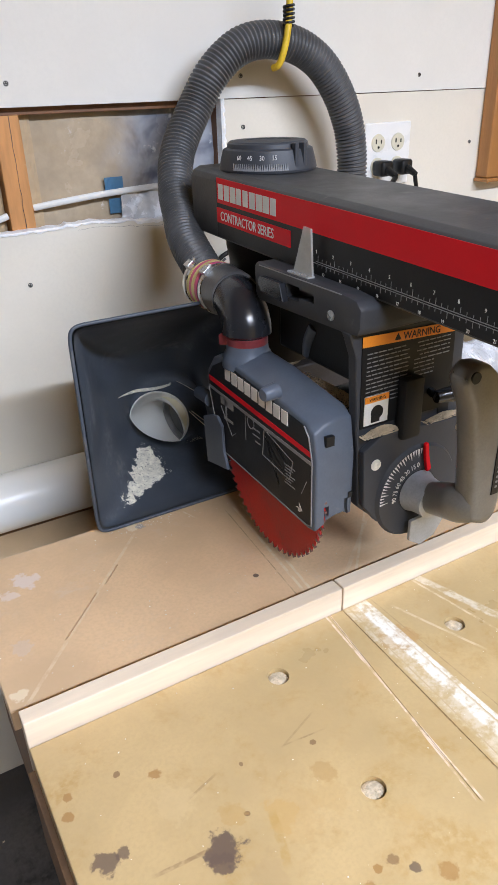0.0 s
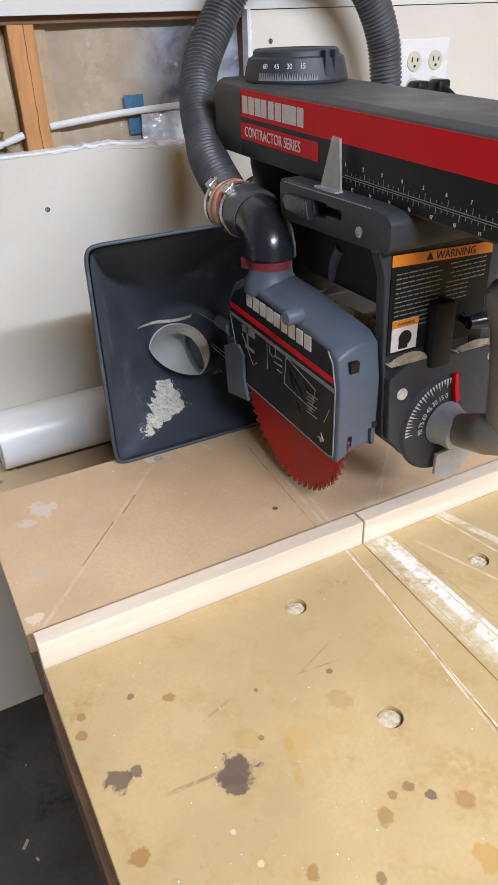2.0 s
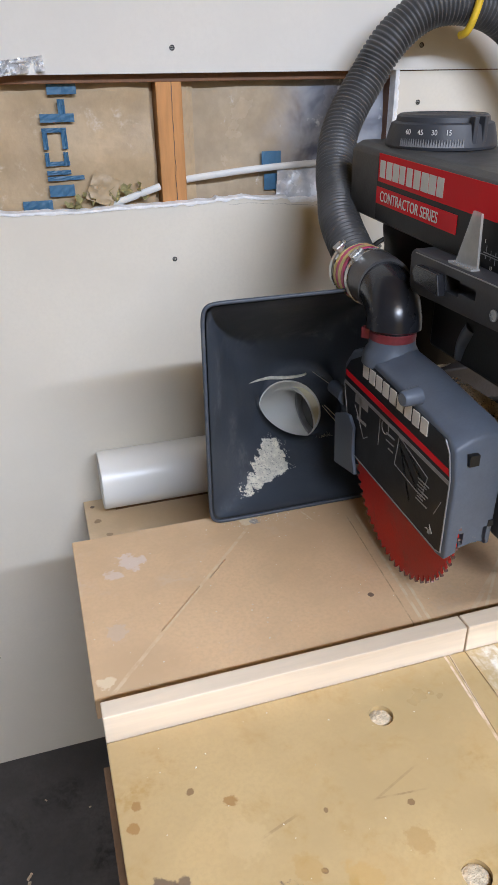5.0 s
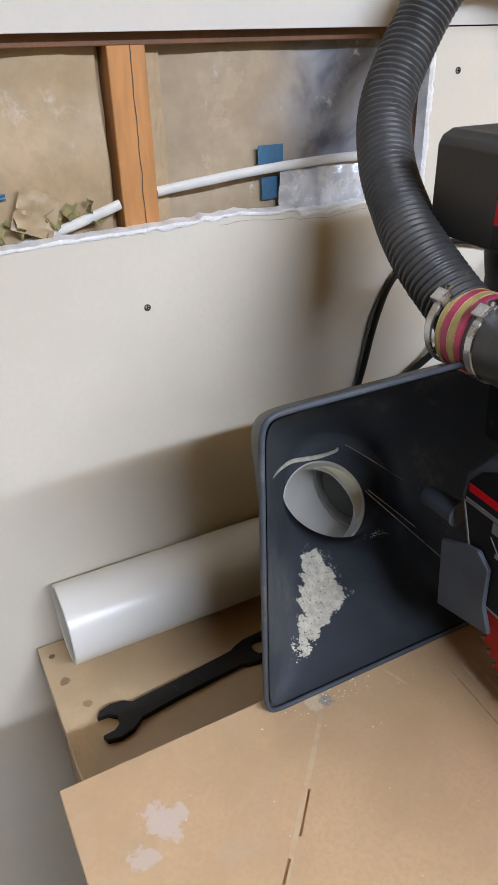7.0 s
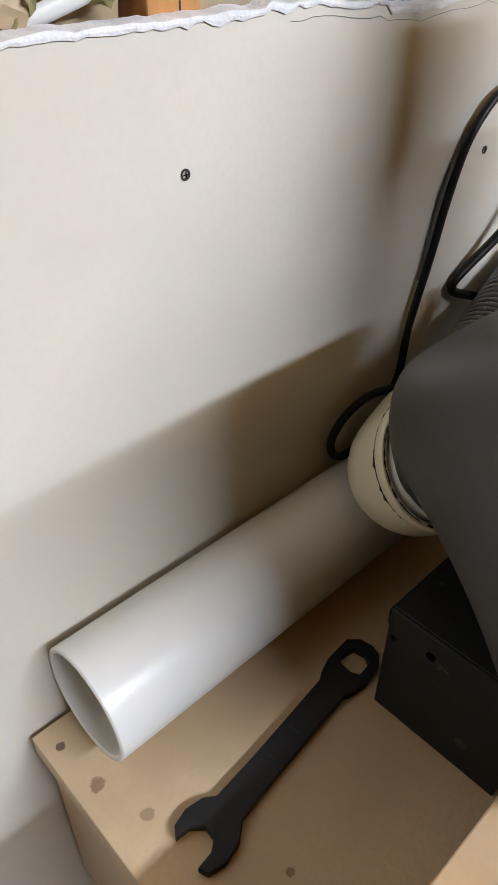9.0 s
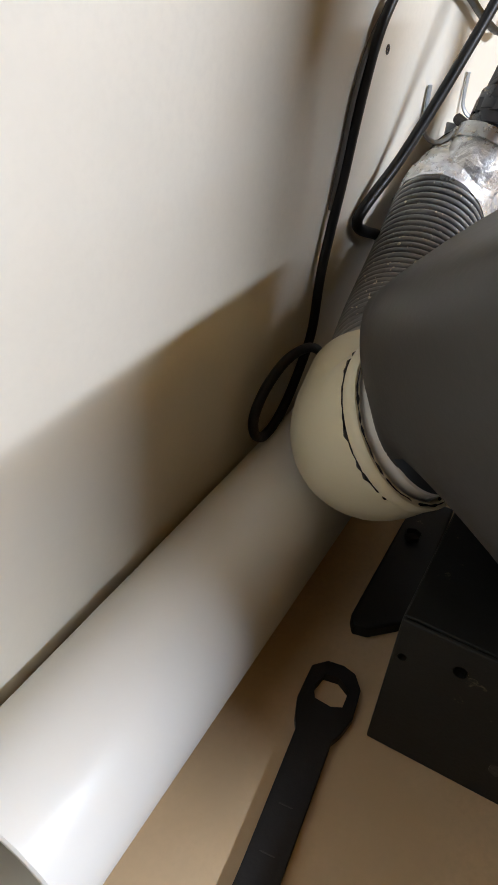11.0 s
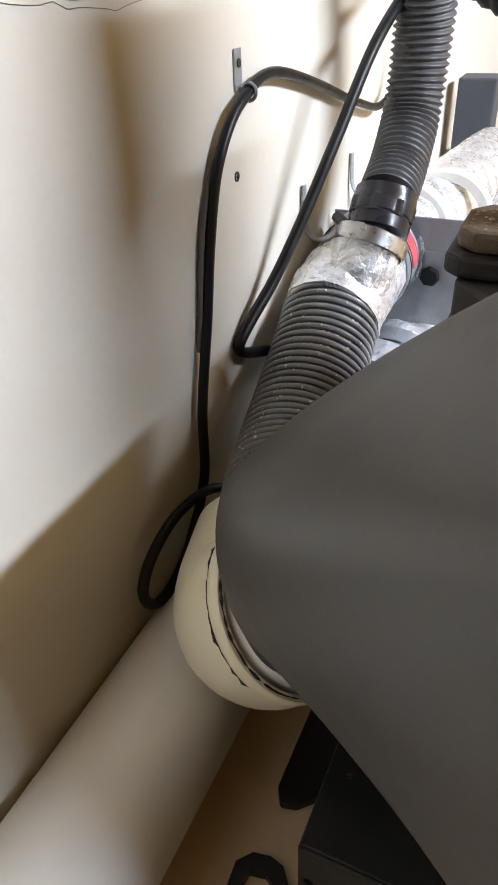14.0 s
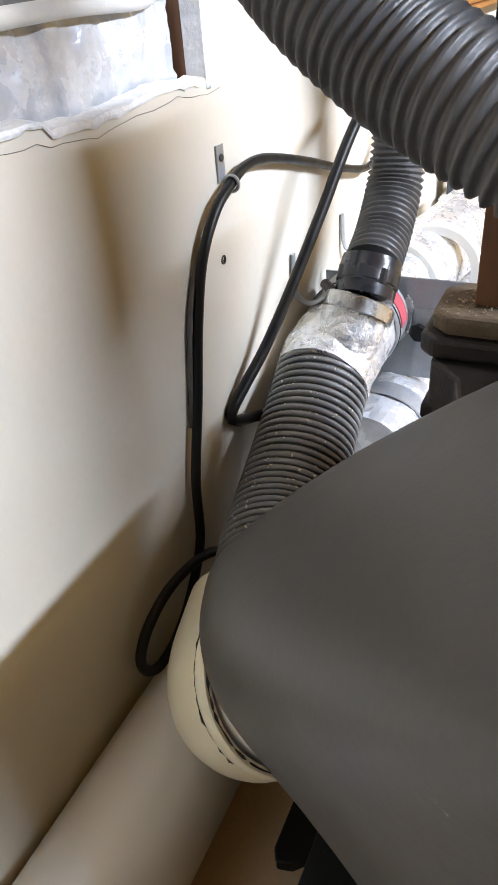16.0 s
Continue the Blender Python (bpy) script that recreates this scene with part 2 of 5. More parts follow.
M_HOOD_OUT = mat("grey_plastic_outside", (0.062, 0.059, 0.055), 0.46, vary=0.14, scale=5, fine=240, bump=0.07, second=(0.26, 0.24, 0.21), second_at=(0.69, 0.74), second_scale=85)
M_PVC = mat("white_pvc", (0.84, 0.825, 0.77), 0.34, vary=0.012, scale=0.7, fine=200, bump=0)
M_CREAM = mat("cream_pvc", (0.82, 0.76, 0.56), 0.34, vary=0.03, scale=1.5, bump=0)
M_HOSE = mat("grey_hose", (0.085, 0.084, 0.084), 0.42, vary=0.2, scale=18, fine=250, bump=0.15, second=(0.22, 0.215, 0.205), second_at=(0.58, 0.8), second_scale=22)
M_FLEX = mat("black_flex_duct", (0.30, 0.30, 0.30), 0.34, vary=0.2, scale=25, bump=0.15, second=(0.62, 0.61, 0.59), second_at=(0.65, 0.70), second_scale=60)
# less than half the rib's tone: shade between the ribs put into the colour
M_FLEX_GROOVE = mat("shaded_duct_groove", (0.13, 0.127, 0.12), 0.6, vary=0.2, scale=25, bump=0.1)
M_RUBBER = mat("black_rubber", (0.022, 0.023, 0.027), 0.25, vary=0.2, scale=20, bump=0.05, second=(0.10, 0.10, 0.10), second_at=(0.62, 0.8), second_scale=25)
M_CORD = mat("black_cord", (0.012, 0.012, 0.012), 0.4, spec=0.3, vary=0.15, scale=40, bump=0.05)
M_GREYLINE = mat("grey_line", (0.13, 0.12, 0.11), 0.5, vary=0.15, scale=40)
M_TAPE = mat("grey_duct_tape", (0.40, 0.39, 0.37), 0.45, vary=0.15, scale=40, bump=0.4)
M_STEEL = mat("bright_steel", (0.55, 0.55, 0.54), 0.3, metal=1.0, vary=0.15, scale=60, bump=0.1)
M_GALV = mat("galvanised_sheet", (0.42, 0.44, 0.46), 0.42, metal=0.55, vary=0.18, scale=25, bump=0.1)
M_IRON = mat("dusty_cast_iron", (0.035, 0.03, 0.028), 0.55, vary=0.3, scale=30, bump=0.3, second=(0.12, 0.09, 0.06), second_at=(0.56, 0.75), second_scale=20)
M_RUSTY = mat("dusty_iron_top", (0.17, 0.125, 0.08), 0.8, vary=0.3, scale=30, bump=0.4, second=(0.30, 0.23, 0.15), second_at=(0.5, 0.7), second_scale=25)
# dark only so the unseen west wall bounces little light at the hood
M_LOW_BOUNCE = mat("low_bounce_wall", (0.08, 0.05, 0.022), 0.85, vary=0.1, scale=2)
M_BLACKSTEEL = mat("black_painted_steel", (0.016, 0.017, 0.016), 0.45, spec=0.25, vary=0.2, scale=20, bump=0.1, second=(0.13, 0.11, 0.08), second_at=(0.66, 0.72), second_scale=35)
M_WRENCH = mat("blackened_steel", (0.014, 0.013, 0.013), 0.45, spec=0.3, vary=0.25, scale=30, bump=0.15)
M_ARM = mat("charcoal_enamel", (0.056, 0.055, 0.054), 0.45, spec=0.35, vary=0.15, scale=12, fine=260, bump=0.1, second=(0.24, 0.225, 0.20), second_at=(0.58, 0.8), second_scale=12)
M_ARMFACE = mat("black_decal", (0.012, 0.012, 0.0125), 0.4, spec=0.22, vary=0.12, scale=12, bump=0.04, second=(0.10, 0.095, 0.09), second_at=(0.62, 0.8), second_scale=20)
M_RED = mat("red_decal", (0.74, 0.008, 0.018), 0.45, spec=0.15, vary=0.05, scale=14, bump=0.03)
M_PRINT = mat("pale_print", (0.72, 0.70, 0.66), 0.5, vary=0.08, scale=40, bump=0)
M_GREYPRINT = mat("grey_print", (0.25, 0.25, 0.25), 0.5, vary=0.15, scale=60, bump=0)
M_ORANGE = mat("orange_label", (0.80, 0.26, 0.02), 0.4, vary=0.08, scale=30, bump=0)
M_CARR = mat("carriage_plastic", (0.048, 0.050, 0.056), 0.45, spec=0.3, vary=0.12, scale=18, bump=0.08, second=(0.2, 0.19, 0.18), second_at=(0.66, 0.8), second_scale=25)
M_GUARD = mat("blue_grey_guard", (0.104, 0.124, 0.158), 0.4, spec=0.35, vary=0.12, scale=16, bump=0.06, second=(0.26, 0.25, 0.24), second_at=(0.64, 0.76), second_scale=30)
M_BLADE = mat("red_blade_coating", (0.46, 0.016, 0.012), 0.4, spec=0.25, vary=0.15, scale=14, bump=0.05, second=(0.26, 0.03, 0.02), second_at=(0.5, 0.7), second_scale=18)
M_TOOTH = mat("carbide_tooth", (0.22, 0.12, 0.10), 0.4, metal=0.6, vary=0.2, scale=60)
M_GRIP = mat("bronze_grip", (0.20, 0.19, 0.172), 0.36, metal=0.35, vary=0.15, scale=20, bump=0.05)
M_CLEAR = mat("clear_pointer", (0.75, 0.74, 0.70), 0.2, vary=0.1, scale=40, bump=0.05, alpha=0.38)
M_DUST = mat("sawdust", (0.62, 0.50, 0.34), 0.95, vary=0.25, scale=120, fine=500, bump=1.0)
M_PALEDUST = mat("pale_sawdust", (0.82, 0.78, 0.66), 0.95, vary=0.2, scale=120, fine=500, bump=1.0)
M_YELLOW = mat("yellow_bungee", (0.75, 0.50, 0.03), 0.45, vary=0.15, scale=60)
M_PLATE = mat("white_cover_plate", (0.82, 0.81, 0.78), 0.3, vary=0.03, scale=20, bump=0)
M_CABINET = mat("orange_cabinet_wood", (0.42, 0.19, 0.06), 0.4, vary=0.2, scale=9, stretch=(1, 1, 0.15), warp=0.6)
M_STICKER = mat("red_sticker", (0.55, 0.10, 0.12), 0.4, vary=0.1, scale=60)
M_SOCKET = mat("ivory_socket", (0.66, 0.62, 0.48), 0.35, vary=0.04, scale=40, bump=0)
M_TAPE_RED = mat("magenta_label", (0.58, 0.07, 0.18), 0.45, vary=0.15, scale=60)
M_TAPE_YEL = mat("yellow_label", (0.62, 0.50, 0.20), 0.45, vary=0.15, scale=60)
M_DARKRED = mat("dark_red_band", (0.20, 0.03, 0.035), 0.4, vary=0.2, scale=50)
M_LAMP = mat("white_lamp_housing", (0.8, 0.8, 0.8), 0.4, vary=0.03, scale=5)
M_SCREW = mat("dark_screw", (0.09, 0.085, 0.08), 0.4, metal=0.6, vary=0.2, scale=200)

# ---- building helpers ----
origin = {}


def thing(name, base, label, category, group="", kind=""):
    ob = new(name)
    ob.empty_display_size = 0.02
    ob.location = base
    origin[ob] = Vector(base)
    return tagged(ob, label, category, group, kind)


def part(name, bm, material, parent=None, label="", smooth=None):
    """One mesh object from a bmesh in world metres, under a thing or a part."""
    if smooth is not None:
        for f in bm.faces:
            f.smooth = True
        for e in bm.edges:
            if len(e.link_faces) == 2 and e.calc_face_angle(0) > radians(smooth):
                e.smooth = False
    me = bpy.data.meshes.new(name)
    if parent is None:
        co = [v.co for v in bm.verts]
        base = Vector(((min(c.x for c in co) + max(c.x for c in co)) / 2, (min(c.y for c in co) + max(c.y for c in co)) / 2, min(c.z for c in co)))
    else:
        base = origin[parent]
    bmesh.ops.translate(bm, verts=bm.verts, vec=-base)
    bm.to_mesh(me)
    bm.free()
    me.materials.append(material)
    ob = new(name, me)
    origin[ob] = base
    if parent is None:
        ob.location = base
    else:
        ob.parent = parent
    if label:
        ob["label"] = label
    return ob


def box(x0, y0, z0, x1, y1, z1, bev=0.0, seg=2):
    bm = bmesh.new()
    bmesh.ops.create_cube(bm, size=1)
    for v in bm.verts:
        v.co = Vector(((x0 + x1) / 2 + v.co.x * (x1 - x0), (y0 + y1) / 2 + v.co.y * (y1 - y0), (z0 + z1) / 2 + v.co.z * (z1 - z0)))
    if bev:
        bmesh.ops.bevel(bm, geom=list(bm.edges), offset=bev, segments=seg, profile=0.5, affect="EDGES")
    return bm


def join(*bms):
    out = bms[0]
    for bm in bms[1:]:
        me = bpy.data.meshes.new("joined")
        bm.to_mesh(me)
        bm.free()
        out.from_mesh(me)
        bpy.data.meshes.remove(me)
    return out


def moved(bm, m):
    bmesh.ops.transform(bm, matrix=m, verts=bm.verts)
    return bm


def prism(poly, axis, a, b, bev=0.0):
    """A polygon of two coordinates, drawn out along the axis from a to b."""
    def at(p, q, s):
        return {"x": (s, p, q), "y": (p, s, q), "z": (p, q, s)}[axis]
    bm = bmesh.new()
    lo = [bm.verts.new(at(p, q, a)) for p, q in poly]
    hi = [bm.verts.new(at(p, q, b)) for p, q in poly]
    bm.faces.new(lo), bm.faces.new(hi)
    n = len(poly)
    for i in range(n):
        bm.faces.new((lo[i], lo[(i + 1) % n], hi[(i + 1) % n], hi[i]))
    bmesh.ops.recalc_face_normals(bm, faces=bm.faces)
    if bev:
        bmesh.ops.bevel(bm, geom=list(bm.edges), offset=bev, segments=2, profile=0.5, affect="EDGES")
    bmesh.ops.triangulate(bm, faces=[f for f in bm.faces if len(f.verts) > 4])
    return bm


def smooth_path(points, step):
    """Catmull-Rom through the points, cut at even steps."""
    pts = [Vector(p) for p in points]
    pts = [2 * pts[0] - pts[1]] + pts + [2 * pts[-1] - pts[-2]]
    fine = []
    for i in range(1, len(pts) - 2):
        a, b, c, d = pts[i - 1 : i + 3]
        for k in range(40):
            t = k / 40
            fine.append(0.5 * (2 * b + (c - a) * t + (2 * a - 5 * b + 4 * c - d) * t * t + (3 * b - a - 3 * c + d) * t ** 3))
    fine.append(pts[-2])
    out, carry = [fine[0]], 0.0
    for p, q in zip(fine, fine[1:]):
        gap = (q - p).length
        while carry + gap >= step:
            p = p.lerp(q, (step - carry) / gap)
            gap, carry = (q - p).length, 0.0
            out.append(p.copy())
        carry += gap
    return out


def sweep(path, radius, seg=14, caps=True, flat=1.0, start=None):
    """Rings along a path; radius(s, angle) or a number, s in metres along it."""
    bm = bmesh.new()
    side, s, rings = None, 0.0, []
    for i, p in enumerate(path):
        way = (path[min(i + 1, len(path) - 1)] - path[max(i - 1, 0)]).normalized()
        if side is None:
            side = Vector(start) if start else (Vector((0, 0, 1)) if abs(way.z) < 0.9 else Vector((1, 0, 0)))
        side = (side - side.dot(way) * way).normalized()
        up = way.cross(side)
        if i:
            s += (p - path[i - 1]).length
        ring = []
        for k in range(seg):
            a = 2 * math.pi * k / seg
            r = radius(s, a) if callable(radius) else radius
            ring.append(bm.verts.new(p + side * (math.cos(a) * r) + up * (math.sin(a) * r * flat)))
        rings.append(ring)
    for a, b in zip(rings, rings[1:]):
        for k in range(seg):
            bm.faces.new((a[k], a[(k + 1) % seg], b[(k + 1) % seg], b[k]))
    if caps:
        bm.faces.new(rings[0][::-1]), bm.faces.new(rings[-1])
    bmesh.ops.recalc_face_normals(bm, faces=bm.faces)
    return bm


def cyl(p, q, r, r2=None, seg=24):
    p, q = Vector(p), Vector(q)
    r2 = r if r2 is None else r2
    return sweep([p, q], lambda s, a: r if s == 0 else r2, seg)


def lathe(profile, p, way, seg=40):
    """Turns a profile of (along, radius) round an axis; a closed profile makes a hollow body."""
    p, way = Vector(p), Vector(way).normalized()
    side = (Vector((0, 0, 1)) if abs(way.z) < 0.9 else Vector((1, 0, 0)))
    side = (side - side.dot(way) * way).normalized()
    up = way.cross(side)
    bm = bmesh.new()
    rings = []
    for along, r in profile:
        if r < 1e-6:
            rings.append([bm.verts.new(p + way * along)])
        else:
            rings.append([bm.verts.new(p + way * along + side * (r * math.cos(2 * math.pi * k / seg)) + up * (r * math.sin(2 * math.pi * k / seg))) for k in range(seg)])
    for a, b in zip(rings, rings[1:]):
        for k in range(seg):
            j = (k + 1) % seg
            if len(a) == 1 and len(b) == 1:
                continue
            if len(a) == 1:
                bm.faces.new((a[0], b[j], b[k]))
            elif len(b) == 1:
                bm.faces.new((a[k], a[j], b[0]))
            else:
                bm.faces.new((a[k], a[j], b[j], b[k]))
    bmesh.ops.recalc_face_normals(bm, faces=bm.faces)
    return bm


def hollow(p, q, r, wall, seg=48):
    length = (Vector(q) - Vector(p)).length
    w = 0.0012
    return lathe([(w, r), (length - w, r), (length, r - w), (length, r - wall + w), (length - w, r - wall), (w, r - wall), (0, r - wall + w), (0, r - w), (w, r)], p, Vector(q) - Vector(p), seg)


def carve(ob, *cutters):
    """Cuts bodies out of a mesh for good."""
    for bm in cutters:
        me = bpy.data.meshes.new("cutter")
        bmesh.ops.translate(bm, verts=bm.verts, vec=-origin[ob])
        bm.to_mesh(me)
        bm.free()
        cut = new("cutter", me)
        cut.parent = ob.parent
        if ob.parent is None:
            cut.location = ob.location
        md = ob.modifiers.new("cut", "BOOLEAN")
        md.operation, md.object, md.solver = "DIFFERENCE", cut, "EXACT"
        bpy.context.view_layer.update()
        cleaned = bpy.data.meshes.new_from_object(ob.evaluated_get(bpy.context.evaluated_depsgraph_get()))
        ob.modifiers.clear()
        ob.data = cleaned
        bpy.data.objects.remove(cut)
    return ob


def axes(at, x, y):
    x, y = Vector(x).normalized(), Vector(y).normalized()
    z = x.cross(y)
    m = Matrix((x, y, z)).transposed().to_4x4()
    m.translation = at
    return m


def lettering(words, size, at, x, y, material, parent, squeeze=1.0, name="lettering", label=""):
    """Words in the built-in font as a thin mesh; at is the lower left corner, x and y the ways along and up."""
    cu = bpy.data.curves.new("words", "FONT")
    cu.body, cu.size, cu.extrude, cu.resolution_u = words, size, 0.0002, 3
    ob = new("words", cu)
    bpy.context.view_layer.update()
    me = bpy.data.meshes.new_from_object(ob.evaluated_get(bpy.context.evaluated_depsgraph_get()))
    bpy.data.objects.remove(ob)
    bm = bmesh.new()
    bm.from_mesh(me)
    bpy.data.meshes.remove(me)
    return part(name, moved(bm, axes(at, x, y) @ Matrix.Diagonal((squeeze, 1, 1, 1))), material, parent, label)


def bars(rects, at, x, y, thick=0.0004):
    """Flat bars (x0, y0, x1, y1) on a plane."""
    return moved(join(*[box(a, b, 0, c, d, thick) for a, b, c, d in rects]), axes(at, x, y))


def grains(spots, flat=0.6):
    """Crumbs: one small eight-sided lump at each (x, y, z, size)."""
    bm = bmesh.new()
    r = random.Random(len(spots))
    for x, y, z, s in spots:
        c, q = math.cos(r.random() * 6.3), math.sin(r.random() * 6.3)
        v = [bm.verts.new((x + s * a, y + s * b, z + s * d * flat)) for a, b, d in ((1.3 * c, 1.3 * q, 0), (-q, c, 0.1), (-1.3 * c, -1.3 * q, 0), (q, -c, -0.1), (0, 0, 1), (0, 0, -1))]
        for i in range(4):
            bm.faces.new((v[i], v[(i + 1) % 4], v[4]))
            bm.faces.new((v[(i + 1) % 4], v[i], v[5]))
    return bm


LEFT_X, LEFT_Y = (0, -1, 0), (0, 0, 1)   # faces that look to -x
FRONT_X, FRONT_Y = (1, 0, 0), (0, 0, 1)  # faces that look to -y

# ---- the room ----
WALL, FLOOR, SEAM, TEAR = 1.29, 0.165, 1.434, 1.260
rng = random.Random(7)
tagged(part("floor", box(-2.2, -3.4, FLOOR - 0.1, 3.2, 1.6, FLOOR), M_CONCRETE), "dark stained concrete floor, worn and dusty", "floor", kind="structure")
# unseen ceiling, added as a warm reflector for the upward light
tagged(part("ceiling", box(-2.3, -3.5, 2.75, 3.3, 1.6, 2.85), M_CEIL), "unseen ceiling, tinted yellowish to warm the bounced light", "ceiling", kind="structure")
# unseen west wall, added dark to keep bounce off the hood's left side
tagged(part("wall_west", box(-2.3, -3.5, FLOOR, -2.2, 1.6, 2.75), M_LOW_BOUNCE), "unseen side wall, coloured dark to cut the light it bounces", "wall", kind="structure")
# unseen east and south walls, added to reflect warm light back
tagged(part("wall_east", box(3.2, -3.5, FLOOR, 3.3, 1.6, 2.75), M_WARM_BOUNCE), "unseen side wall, tinted orange-brown to warm the bounced light", "wall", kind="structure")
tagged(part("wall_south", box(-2.2, -3.5, FLOOR, 3.2, -3.4, 2.75), M_WARM_BOUNCE), "unseen wall facing the workbench, tinted orange-brown to warm the bounced light", "wall", kind="structure")
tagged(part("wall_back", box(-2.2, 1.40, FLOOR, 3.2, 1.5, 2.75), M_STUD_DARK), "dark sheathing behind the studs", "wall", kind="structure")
OPEN_X = 0.771


def tear_line(x):
    return TEAR + 0.006 * noise.noise((x * 9, 1.7, 0)) + 0.0035 * noise.noise((x * 35, 4.1, 0)) + 0.0018 * noise.noise((x * 120, 9, 0)) + (0.003 if 0.48 < x < 0.6 else 0) - 0.0045 * min(1, max(0, (x - 0.58) / 0.06)) + 0.005 * min(1, max(0, (x - 0.62) / 0.1))


steps = [-2.2 + 0.2 * i for i in range(11)] + [-0.19 + 0.006 * i for i in range(163)]
steps = [x for x in steps if x < OPEN_X - 0.003]
outline = [(-2.2, FLOOR)] + [(x, tear_line(x)) for x in steps] + [(OPEN_X, tear_line(OPEN_X)), (OPEN_X, SEAM - 0.0015), (3.2, SEAM - 0.0015), (3.2, FLOOR)]
wall_north = tagged(part("wall_north", prism(outline, "y", WALL, WALL + 0.013), M_WALL), "cream primed drywall with a torn top edge", "wall", kind="structure")
part("upper_sheet", prism([(-2.2, SEAM), (3.2, SEAM), (3.2, 2.75), (-2.2, 2.75)], "y", WALL - 0.0015, WALL + 0.0125), M_UPPER, wall_north, "pale grey drywall sheet above the seam")
# ragged gypsum where the paper was torn away
lip = bmesh.new()
row = []
for x in [s for s in steps if s > -0.6]:
    top = tear_line(x)
    deep = 0.0036 + 0.0032 * noise.noise((x * 28, 12, 0)) + 0.0025 * noise.noise((x * 90, 3, 0))
    row.append([lip.verts.new(c) for c in ((x, WALL - 0.0012, top - deep), (x, WALL - 0.0016, top - deep * 0.5), (x, WALL - 0.001, top + 0.0005), (x, WALL + 0.0135, top + 0.002 + 0.0015 * noise.noise((x * 60, 8, 1))))])
for a, b in zip(row, row[1:]):
    for k in range(3):
        lip.faces.new((a[k], b[k], b[k + 1], a[k + 1]))
part("torn_edge", lip, M_GYPSUM, wall_north, "ragged white torn gypsum edge")
side = bmesh.new()
row = []
for i in range(60):
    z = TEAR - 0.008 + (SEAM - TEAR + 0.008) * i / 59
    w = 0.006 + 0.004 * noise.noise((z * 40, 2, 5)) + 0.003 * noise.noise((z * 150, 2, 5))
    row.append([side.verts.new(c) for c in ((OPEN_X + w, WALL - 0.0012, z), (OPEN_X + w * 0.4, WALL - 0.0022, z), (OPEN_X - 0.001, WALL - 0.0005, z), (OPEN_X - 0.003, WALL + 0.0135, z))])
for a, b in zip(row, row[1:]):
    for k in range(3):
        side.faces.new((a[k], b[k], b[k + 1], a[k + 1]))
part("torn_edge", side, M_GYPSUM, wall_north, "ragged white torn gypsum edge")
# pencil line scored under the tear near its corner
part("pencil_line", sweep([Vector((0.50 + 0.01 * i, WALL - 0.0003, tear_line(0.50 + 0.01 * i) - 0.009 - 0.001 * math.sin(i))) for i in range(30)], 0.00016, 5), M_GREYLINE, wall_north)

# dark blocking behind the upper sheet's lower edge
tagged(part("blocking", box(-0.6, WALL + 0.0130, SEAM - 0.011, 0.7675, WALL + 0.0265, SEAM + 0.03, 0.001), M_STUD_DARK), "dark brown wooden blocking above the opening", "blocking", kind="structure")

# studs
for x0, x1, material, text in ((0.400, 0.438, M_STUD, "split orange wooden stud with flaking paint"), (0.768, 0.806, M_STUD_DARK, "brown wooden stud at the opening's edge")):
    stud = part("stud", box(x0, WALL + 0.0135, FLOOR, x1, WALL + 0.105, 2.7, 0.0015), material)
    tagged(stud, text, "stud", kind="structure")
    if x0 < 0.5:
        crack = bmesh.new()
        pts = [(0.4225 + 0.002 * noise.noise((k * 0.35, 5, 5)) + 0.0012 * noise.noise((k * 1.3, 5, 9)), 1.26 + 0.0075 * k) for k in range(25)]
        for (xa, za), (xb, zb) in zip(pts, pts[1:]):
            wa = 0.00035 + 0.0004 * abs(noise.noise((za * 40, 1, 2)))
            vs = [crack.verts.new(c) for c in ((xa - wa, WALL + 0.0131, za), (xa + wa, WALL + 0.0131, za), (xb + wa, WALL + 0.0131, zb), (xb - wa, WALL + 0.0131, zb))]
            crack.faces.new(vs)
        part("crack", crack, M_SCREW, stud, "long dark split down the stud")


def crumpled(x0, x1, z0, z1, y, depth, freq, seed, nx=60, nz=24, crisp=0.5):
    bm = bmesh.new()
    g = [[bm.verts.new((x0 + (x1 - x0) * i / nx, y + depth * (noise.noise((x0 + (x1 - x0) * i / nx * freq, seed, (z0 + (z1 - z0) * k / nz) * freq)) + crisp * noise.noise((i * 0.9, seed, k * 0.9))), z0 + (z1 - z0) * k / nz)) for k in range(nz + 1)] for i in range(nx + 1)]
    for i in range(nx):
        for k in range(nz):
            bm.faces.new((g[i][k], g[i + 1][k], g[i + 1][k + 1], g[i][k + 1]))
    return bm


kraft = tagged(part("insulation", crumpled(-0.5, 0.393, 1.15, 1.47, WALL + 0.028, 0.006, 14, 3, 110, 24, 0.22), M_KRAFT, smooth=60), "brown kraft paper insulation facing with blue printing, creased", "insulation", kind="structure")
part("fold", crumpled(0.358, 0.3988, 1.215, 1.46, WALL + 0.040, 0.0045, 26, 8, 14, 30, 0.08), M_KRAFT, kraft, "folded paper flange beside the stud")
